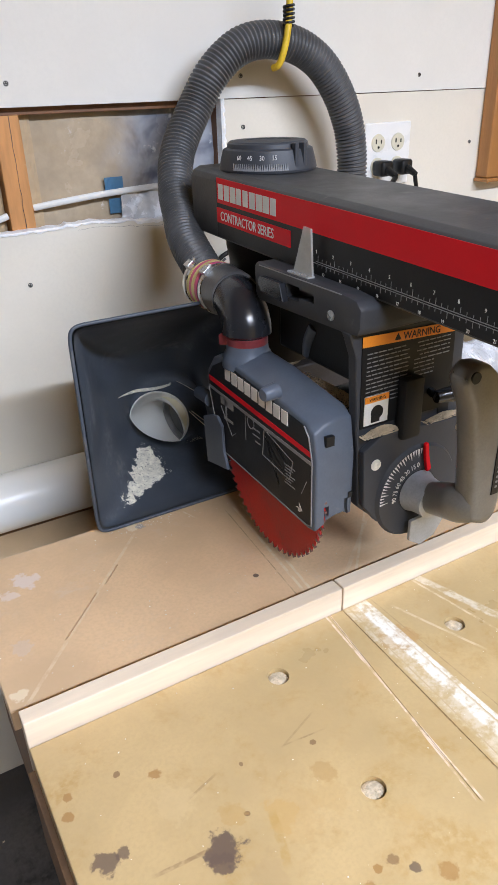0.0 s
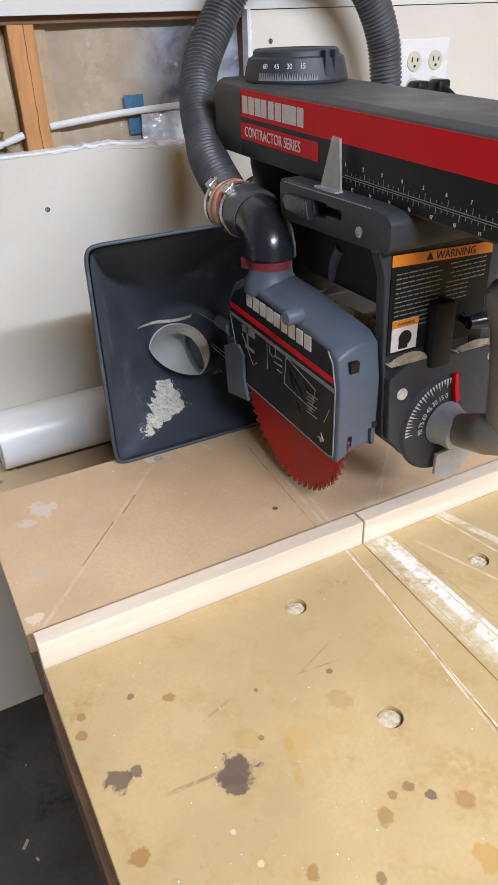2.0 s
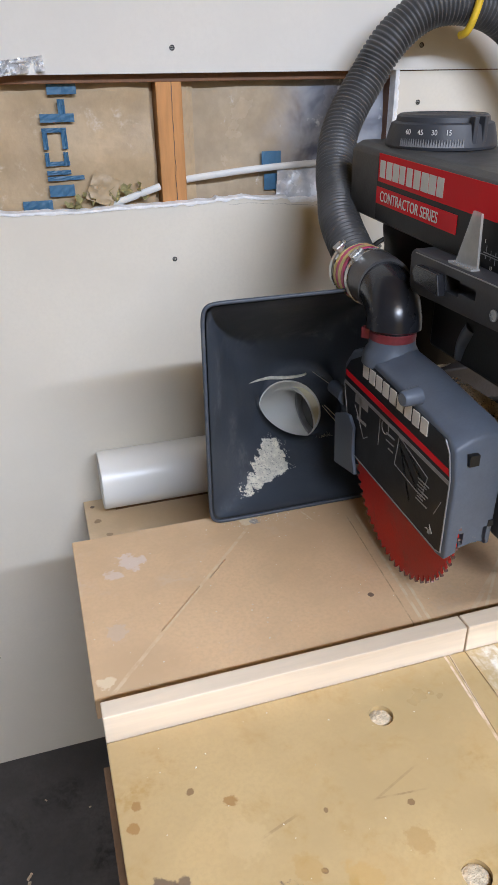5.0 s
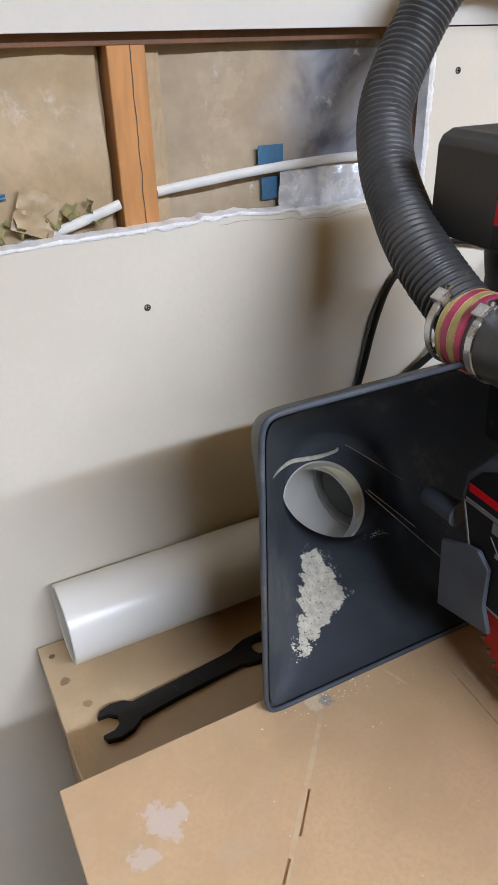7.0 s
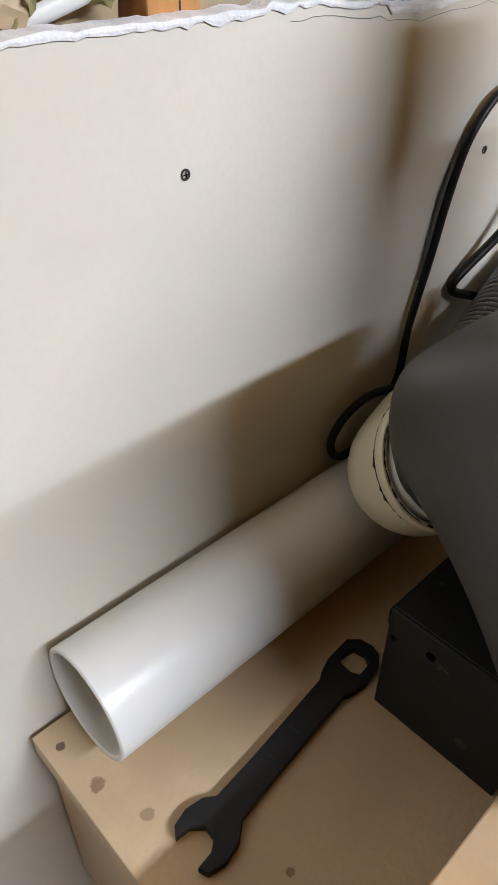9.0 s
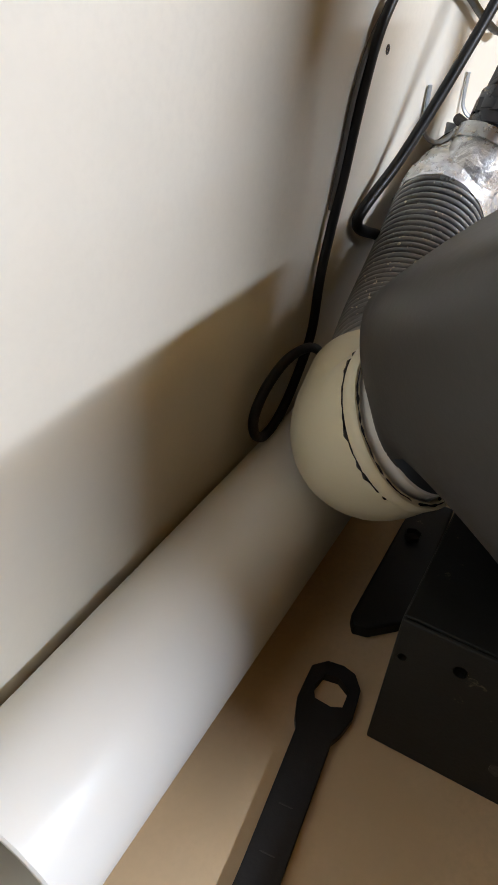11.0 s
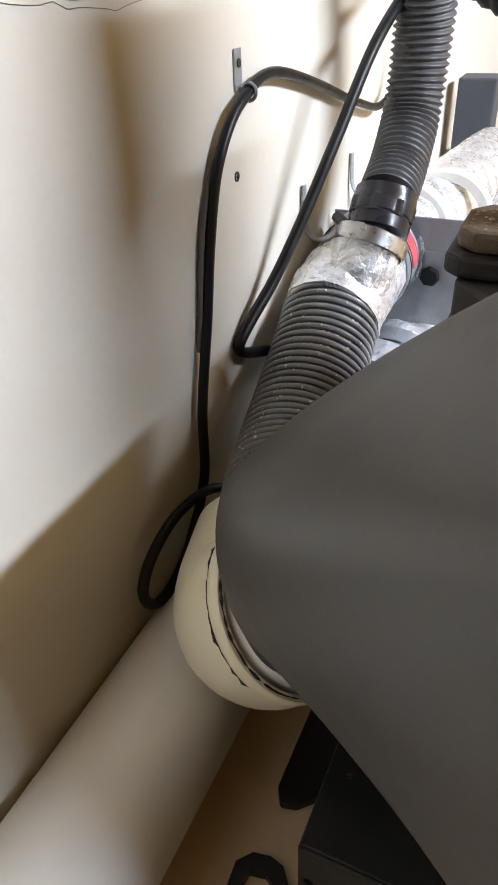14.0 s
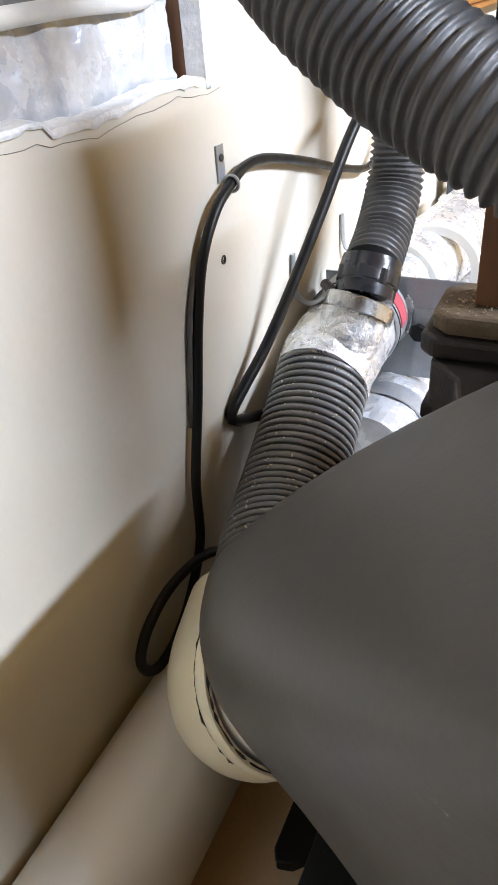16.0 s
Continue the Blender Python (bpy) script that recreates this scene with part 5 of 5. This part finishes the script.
# carriage under the arm
carriage = part("carriage", prism([(0.668, 1.236), (0.672, 1.228), (0.70, 1.226), (0.862, 1.222), (0.870, 1.230), (0.872, 1.262), (0.866, 1.268), (0.70, 1.2665), (0.676, 1.264), (0.668, 1.256)], "x", 0.583, 0.77, 0.003), M_CARR, saw, "dark plastic carriage cover", smooth=40)
carve(carriage, box(0.57, 0.747, 1.2440, 0.600, 0.800, 1.2540), box(0.57, 0.775, 1.2400, 0.600, 0.800, 1.2560))
part("lever", prism([(0.795, 1.236), (0.802, 1.256), (0.845, 1.256), (0.850, 1.249), (0.843, 1.239)], "x", 0.574, 0.5826, 0.001), M_RUBBER, carriage, "black lock lever")
part("screw", lathe([(0, 0), (0, 0.0055), (-0.0015, 0.0055)], (0.5812, 0.715, 1.240), (-1, 0, 0), 14), M_STEEL, carriage, "bright screw head")
part("edge_wear", box(0.5826, 0.70, 1.2645, 0.584, 0.86, 1.2655), M_GREYPRINT, carriage)
pointer = prism([(0.800, 1.268), (0.764, 1.2665), (0.768, 1.318), (0.781, 1.319)], "x", 0.592, 0.5945)
part("rip_pointer", pointer, M_CLEAR, saw, "clear plastic rule pointer")
part("rip_pointer_foot", box(0.585, 0.762, 1.2675, 0.5945, 0.802, 1.2695), M_CLEAR, saw)

# yoke with its warning label
part("yoke_front", prism([(0.582, 1.228), (0.600, 1.236), (0.745, 1.236), (0.748, 1.10), (0.757, 1.070), (0.752, 1.0), (0.735, 0.985), (0.63, 0.99), (0.604, 1.015), (0.600, 1.08), (0.5965, 1.115), (0.592, 1.20)], "y", 0.682, 0.697, 0.0025), M_CARR, saw, "dark cast yoke")
yoke = part("yoke_side", box(0.610, 0.69, 1.16, 0.74, 0.86, 1.225, 0.004), M_BLACKSTEEL, saw, "black yoke casting")
part("motor", lathe([(0, 0), (0, 0.062), (0.01, 0.068), (0.11, 0.068), (0.12, 0.062), (0.12, 0)], (0.632, 0.776, 1.050), (1, 0, 0), 40), M_BLACKSTEEL, saw, "black saw motor", smooth=40)
part("arbor", cyl((0.550, 0.7969, 1.0275), (0.64, 0.7969, 1.0275), 0.010, seg=16), M_STEEL, saw)
label_panel = part("warning_label", prism([(0.600, 1.117), (0.598, 1.222), (0.7285, 1.2165), (0.731, 1.094), (0.716, 1.092), (0.714, 1.115), (0.64, 1.117)], "y", 0.6806, 0.682), M_ARMFACE, saw, "black warning label")
part("label_header", prism([(0.598, 1.211), (0.598, 1.2225), (0.7285, 1.2170), (0.7285, 1.2055)], "y", 0.6800, 0.6806), M_ORANGE, label_panel, "orange warning header")
lettering("WARNING", 0.0115, (0.652, 0.6798, 1.2105), (1, 0, -0.042), FRONT_Y, M_CORD, label_panel, 0.95)
part("warning_triangle", prism([(0.640, 1.2115), (0.649, 1.2112), (0.6445, 1.2190)], "y", 0.6796, 0.680), M_CORD, label_panel)
rows = []
for k in range(13):
    z = 1.2025 - 0.0048 * k
    x, end = 0.605, (0.722 if k < 5 else (0.655 if k > 8 else 0.70))
    while x < end:
        w = rng.uniform(0.004, 0.011)
        if not 0.658 < x < 0.668:
            rows.append((x, z - 0.0007, min(x + w, end), z + 0.0005))
        x += w + 0.0016
part("small_print", bars(rows, (0, 0.6805, 0), FRONT_X, FRONT_Y), M_GREYPRINT, label_panel, "rows of unreadable small print")
small = part("safety_label", box(0.604, 0.6796, 1.120, 0.637, 0.6805, 1.154), M_PRINT, label_panel, "small white and orange safety sticker")
part("label_header", box(0.604, 0.6790, 1.1465, 0.637, 0.6796, 1.154), M_ORANGE, small, "orange header")
lettering("WARNING", 0.0052, (0.6095, 0.6788, 1.1484), FRONT_X, FRONT_Y, M_CORD, small, 0.9)
part("goggles_sign", join(lathe([(0, 0), (0, 0.0085), (-0.0006, 0.0085)], (0.6215, 0.6793, 1.1335), (0, -1, 0), 20), box(0.6135, 0.6787, 1.1225, 0.625, 0.6795, 1.131)), M_CORD, small, "black goggles pictogram")
part("lock_post", box(0.648, 0.665, 1.095, 0.676, 0.6805, 1.168, 0.004), M_ARMFACE, saw, "black raised boss", smooth=40)
part("lock_knob", lathe([(0, 0), (0, 0.007), (0.012, 0.0085), (0.03, 0.0095), (0.034, 0.007), (0.034, 0)], (0.692, 0.664, 1.140), (1, -0.15, 0), 16), M_RUBBER, saw, "black lock knob", smooth=40)
part("knob_stem", cyl((0.694, 0.664, 1.14), (0.70, 0.684, 1.14), 0.005, seg=10), M_RUBBER, saw)

# bevel dial
DIAL = Vector((0.681, 0.668, 1.020))
part("dial_plate", prism([(0.604, 1.020), (0.6, 1.092), (0.628, 1.108), (0.742, 1.100), (0.757, 1.080), (0.750, 1.0), (0.725, 0.975), (0.66, 0.972), (0.625, 0.993)], "y", 0.672, 0.6815, 0.002), M_CARR, saw, "dark bevel index plate")
dial = part("bevel_dial", lathe([(0.003, 0.0), (0.003, 0.026), (0.001, 0.028), (0, 0.058), (0.004, 0.061)], DIAL, (0, 1, 0), 48), M_CARR, saw, "bevel angle dial with white numerals", smooth=30)
for k, words in enumerate(("90", "75", "60", "45", "30", "15", "0")):
    a = 180 - 15 * k
    d = Vector((math.cos(radians(a)), 0, math.sin(radians(a))))
    t = Vector((-d.z, 0, d.x))
    along, up = (-t, d)
    lettering(words, 0.0088, DIAL + d * 0.0335 - along * 0.005 + Vector((0, -0.0014, 0)), along, up, M_PRINT, dial, 0.85)
for k in range(25):
    a = 182 - 4.2 * k
    d = Vector((math.cos(radians(a)), 0, math.sin(radians(a))))
    t = Vector((-d.z, 0, d.x))
    part("tick", moved(prism([(-0.0013, 0), (0.0013, 0), (0, -0.011 if k % 3 == 0 else -0.007)], "z", 0, 0.0004), axes(DIAL + d * 0.0572 + Vector((0, -0.0008, 0)), -t, d)), M_PRINT, dial)
part("red_pointer", prism([(0.6895, 1.046), (0.6945, 1.049), (0.6900, 1.066), (0.6872, 1.084), (0.6832, 1.083), (0.6855, 1.063)], "y", 0.6625, 0.667), M_RED, saw, "red bevel pointer")
for x, z in ((0.618, 1.072), (0.744, 1.088)):
    part("bolt_head", lathe([(0, 0), (0, 0.0065), (-0.002, 0.007)], (x, 0.6705, z), (0, -1, 0), 16), M_PALEDUST, saw, "dust-filled bolt hole")
part("hub", lathe([(0, 0), (0, 0.022), (0.020, 0.024), (0.028, 0.027), (0.03, 0)], (0.681, 0.640, 1.020), (0, 1, 0), 32), M_GALV, saw, "bare metal hub", smooth=40)
part("index_tab", prism([(0.662, 0.99), (0.69, 0.992), (0.715, 0.978), (0.702, 0.958), (0.68, 0.951), (0.662, 0.963)], "y", 0.654, 0.658), M_GALV, saw, "bright metal skirt below the hub")

# pull handle
grip_path = smooth_path([(0.681, 0.645, 1.022), (0.676, 0.618, 1.034), (0.672, 0.596, 1.044), (0.680, 0.586, 1.046)], 0.006)
handle = part("pull_handle", sweep(grip_path, lambda s, a: 0.019 + 0.003 * min(1, s / 0.05), 20, flat=0.85), M_GRIP, saw, "bronze-grey moulded pull handle", smooth=50)
part("grip", prism([(0.668, 1.030), (0.664, 1.066), (0.660, 1.11), (0.651, 1.165), (0.636, 1.197), (0.638, 1.208), (0.650, 1.216), (0.668, 1.213), (0.687, 1.196), (0.701, 1.15), (0.708, 1.10), (0.710, 1.05), (0.706, 1.027), (0.690, 1.021)], "y", 0.572, 0.600, 0.007), M_GRIP, handle, smooth=50)
part("grip_label", box(0.692, 0.5710, 1.06, 0.702, 0.5722, 1.14), M_CORD, handle, "narrow black label")
part("small_print", bars([(0.6955, 1.068 + 0.006 * k, 0.6985, 1.0705 + 0.006 * k) for k in range(11)], (0, 0.5710, 0), FRONT_X, FRONT_Y), M_GREYPRINT, handle)
part("grip_screw", lathe([(0, 0), (0, 0.006), (-0.002, 0.0065)], (0.648, 0.5716, 1.203), (0, -1, 0), 14), M_BLACKSTEEL, handle)

# blade guard
GX, GW = 0.545, 0.051
# its outline as y, height on the labelled face, and height on the far side
guard_side = [(0.936, 1.118, 1.120), (0.938, 1.092, 1.092), (0.912, 1.014, 1.014), (0.900, 1.006, 1.006), (0.700, 0.9975, 1.010), (0.684, 1.000, 1.012), (0.683, 1.090, 1.090), (0.690, 1.121, 1.134), (0.704, 1.131, 1.143), (0.745, 1.1365, 1.1480), (0.800, 1.1415, 1.1570), (0.860, 1.1460, 1.1600), (0.896, 1.1490, 1.1560), (0.918, 1.140, 1.145)]
bm = bmesh.new()
sides = [[bm.verts.new((x, y, za + (zb - za) * u)) for y, za, zb in guard_side] for x, u in ((GX, 0.0), (GX + 0.016, 0.62), (GX + 0.034, 0.95), (GX + GW, 0.8))]
for a, b in zip(sides, sides[1:]):
    for k in range(len(a)):
        bm.faces.new((a[k], a[(k + 1) % len(a)], b[(k + 1) % len(a)], b[k]))
bm.faces.new(sides[0]), bm.faces.new(sides[-1][::-1])
bmesh.ops.recalc_face_normals(bm, faces=bm.faces)
bmesh.ops.bevel(bm, geom=[e for e in bm.edges if len(e.link_faces) == 2 and e.calc_face_angle(0) > 0.6], offset=0.003, segments=3, profile=0.5, affect="EDGES")
guard = part("blade_guard", bm, M_GUARD, saw, "blue-grey moulded blade guard", smooth=35)
carve(guard, box(GX + 0.012, 0.66, 0.95, GX + 0.0185, 0.90, 1.0300), box(GX + 0.0185, 0.66, 0.95, GX + 0.046, 0.69, 1.0160), box(GX + 0.040, 0.66, 0.95, GX + 0.0445, 0.70, 1.0330), box(GX + 0.004, 0.70, 0.95, GX + 0.046, 0.895, 1.0250))
part("dust_port", lathe([(0, 0.033), (0.010, 0.0325), (0.016, 0.030), (0.021, 0.0270), (0.034, 0.0255), (0.034, 0.022)], (0.573, 0.876, 1.138), (0, 0, 1), 36), M_GUARD, guard, "round dust port", smooth=50)
part("square_recess", box(GX + 0.012, 0.6824, 1.1065, GX + 0.0225, 0.690, 1.1180), M_CORD, guard, "black square hole")
part("square_recess", box(GX + 0.0445, 0.6824, 1.0330, GX + 0.0500, 0.690, 1.0400), M_CORD, guard, "black square hole")
lab = part("guard_label", prism([(0.8904, 1.1430), (0.9190, 1.1280), (0.9310, 1.1130), (0.9325, 1.0950), (0.9080, 1.0180), (0.9000, 1.0110), (0.7000, 1.0030), (0.6905, 1.0060), (0.6905, 1.0890), (0.6970, 1.1160), (0.7060, 1.1265)], "x", GX - 0.0010, GX - 0.0002), M_ARMFACE, guard, "black guard label with worn diagrams")
edge_line = [(0.9325, 1.0950), (0.9080, 1.0180), (0.9000, 1.0110), (0.7000, 1.0030), (0.6905, 1.0060), (0.6905, 1.0890), (0.6970, 1.1160), (0.7060, 1.1265)]
part("label_border", sweep([Vector((GX - 0.0010, y, z)) for y, z in edge_line], 0.0009, 5, start=(1, 0, 0)), M_GREYPRINT, lab, "worn pale border line")
part("red_stripe", prism([(0.9300, 1.1125), (0.9285, 1.1055), (0.6925, 1.0935), (0.6945, 1.1000)], "x", GX - 0.0016, GX - 0.001), M_RED, lab, "red stripe")
part("grey_stripe", prism([(0.9312, 1.0985), (0.9305, 1.0945), (0.6910, 1.0840), (0.6912, 1.0885)], "x", GX - 0.0016, GX - 0.001), M_GREYPRINT, lab)
gm = []
for k in range(9):
    y = 0.884 - 0.0166 * k
    z = 1.1375 - 0.055 * (0.884 - y)
    gm.append((y, z))
for y, z in gm:
    part("maker_mark", box(GX - 0.0018, y - 0.0132, z - 0.0165, GX - 0.001, y, z), M_PRINT, lab, "worn pale block")
diagram = [box(GX - 0.0014, a, b, GX - 0.001, c, d) for a, b, c, d in ((0.868, 1.062, 0.893, 1.066), (0.884, 1.066, 0.888, 1.092), (0.866, 1.082, 0.90, 1.092), (0.835, 1.055, 0.8358, 1.092), (0.80, 1.078, 0.818, 1.080), (0.80, 1.070, 0.818, 1.0715), (0.80, 1.062, 0.812, 1.0635))]
part("worn_diagram", join(*diagram), M_GREYPRINT, lab, "worn grey diagrams")
wedge = [moved(box(-0.03, -0.001, 0, 0.03, 0.001, 0.0005), axes((GX - 0.0010, 0.765, 1.062), (0, -0.75, -0.55), (0, 0.55, -0.75)) @ pose(0, dy, 0, 0, 0, rz)) for dy, rz in ((0, 0), (0.012, 25), (-0.014, -8))]
part("worn_diagram", join(*wedge), M_PRINT, lab, "worn grey diagrams")
part("small_print", bars([(0.0 + 0.002 * (k % 2), -0.004 * k, 0.022 - 0.004 * (k % 3), -0.004 * k + 0.0014) for k in range(7)], (GX - 0.0012, 0.745, 1.062), LEFT_X, LEFT_Y), M_GREYPRINT, lab)
ring = sweep([Vector((GX - 0.0012, 0.822 + 0.008 * math.cos(radians(a)), 1.084 + 0.008 * math.sin(radians(a)))) for a in range(0, 361, 20)], 0.0005, 5, start=(1, 0, 0))
part("worn_diagram", ring, M_GREYPRINT, lab, "worn grey circle")
for ya, za, yb, zb in ((0.90, 1.078, 0.872, 1.045), (0.872, 1.045, 0.862, 1.052), (0.795, 1.052, 0.735, 1.045), (0.735, 1.045, 0.728, 1.072), (0.728, 1.072, 0.79, 1.088), (0.79, 1.088, 0.795, 1.052), (0.71, 1.04, 0.70, 1.06)):
    part("worn_diagram", sweep([Vector((GX - 0.0012, ya, za)), Vector((GX - 0.0012, yb, zb))], 0.0005, 5), M_GREYPRINT, lab, "thin worn line")
part("arrow", prism([(0.715, 1.025), (0.708, 1.017), (0.722, 1.0165), (0.717, 1.0185), (0.7165, 1.013), (0.7135, 1.013), (0.7135, 1.0185)], "x", GX - 0.0014, GX - 0.001), M_PRINT, lab)
part("peg", lathe([(0, 0), (0, 0.0075), (0.002, 0.009), (0.034, 0.0105), (0.04, 0.012), (0.04, 0)], (0.552, 0.985, 1.066), (0.05, -1, 0.05), 20), M_GUARD, guard, "round grey peg", smooth=40)
part("peg", lathe([(0, 0), (0, 0.0065), (0.002, 0.008), (0.020, 0.0095), (0.02, 0)], (0.520, 0.752, 1.1515), (1, 0.15, 0.02), 20), M_GUARD, guard, "round grey peg", smooth=40)
part("rear_flap", prism([(0.9470, 1.046), (0.9200, 1.058), (0.9060, 1.0610), (0.8930, 1.050), (0.8915, 1.013), (0.8815, 0.990), (0.9415, 0.977)], "x", GX - 0.006, GX - 0.0015, 0.001), M_GUARD, guard, "hanging grey side flap")
part("wing_bolt", sweep(smooth_path([(0.612, 0.80, 1.165), (0.612, 0.795, 1.185), (0.615, 0.785, 1.205)], 0.004), lambda s, a: 0.006 + 0.1 * s if s < 0.03 else 0.009, 12), M_GUARD, guard, "small grey lever", smooth=50)

# blade
BC, BR = Vector((0.559, 0.8030, 1.0270)), 0.1185
teeth = 60
rimpts = []
for k in range(teeth):
    for da, rr in ((0.0, BR - 0.0012), (0.42, BR - 0.0004), (0.47, BR - 0.0075), (0.62, BR - 0.0080)):
        a = 2 * math.pi * (k + da) / teeth
        rimpts.append((BC.y + rr * math.cos(a), BC.z + rr * math.sin(a)))
blade = part("saw_blade", prism(rimpts, "x", BC.x - 0.001, BC.x + 0.001), M_BLADE, saw, "red-coated toothed circular saw blade")
tip = box(-0.0016, -0.0014, -0.0045, 0.0016, 0.0014, 0.0012)
for k in range(teeth):
    a = 2 * math.pi * (k + 0.34) / teeth
    if math.sin(a) < 0.1:
        part("tooth", moved(tip.copy(), Matrix.Translation((BC.x, BC.y + BR * math.cos(a), BC.z + BR * math.sin(a))) @ Matrix.Rotation(a - math.pi / 2, 4, "X")), M_TOOTH, blade)
tip.free()

# sawdust lying on the saw


def heap(x0, y0, x1, y1, z, n, seed, rise=0.004):
    r = random.Random(seed)
    spots = []
    for k in range(n * 3):
        u, v = min(max(r.gauss(0.5, 0.25), 0), 1), min(max(r.gauss(0.5, 0.25), 0), 1)
        lift = rise * max(0, 1 - ((u - 0.5) ** 2 + (v - 0.5) ** 2) * 4) * r.random()
        spots.append((x0 + (x1 - x0) * u, y0 + (y1 - y0) * v, z + lift, r.uniform(0.0005, 0.0013)))
    return tagged(part("sawdust_pile", grains(spots), M_DUST), "tan sawdust heaped on the saw's ledges", "sawdust", kind="stuff")


heap(0.600, 0.6705, 0.652, 0.681, 1.1085, 700, 1, 0.009)
heap(0.690, 0.6705, 0.75, 0.681, 1.104, 450, 2, 0.006)
heap(0.605, 0.69, 0.64, 0.84, 1.1235, 900, 3, 0.01)
heap(0.752, 1.055, 0.81, 1.115, 1.1155, 60, 4, 0.001)
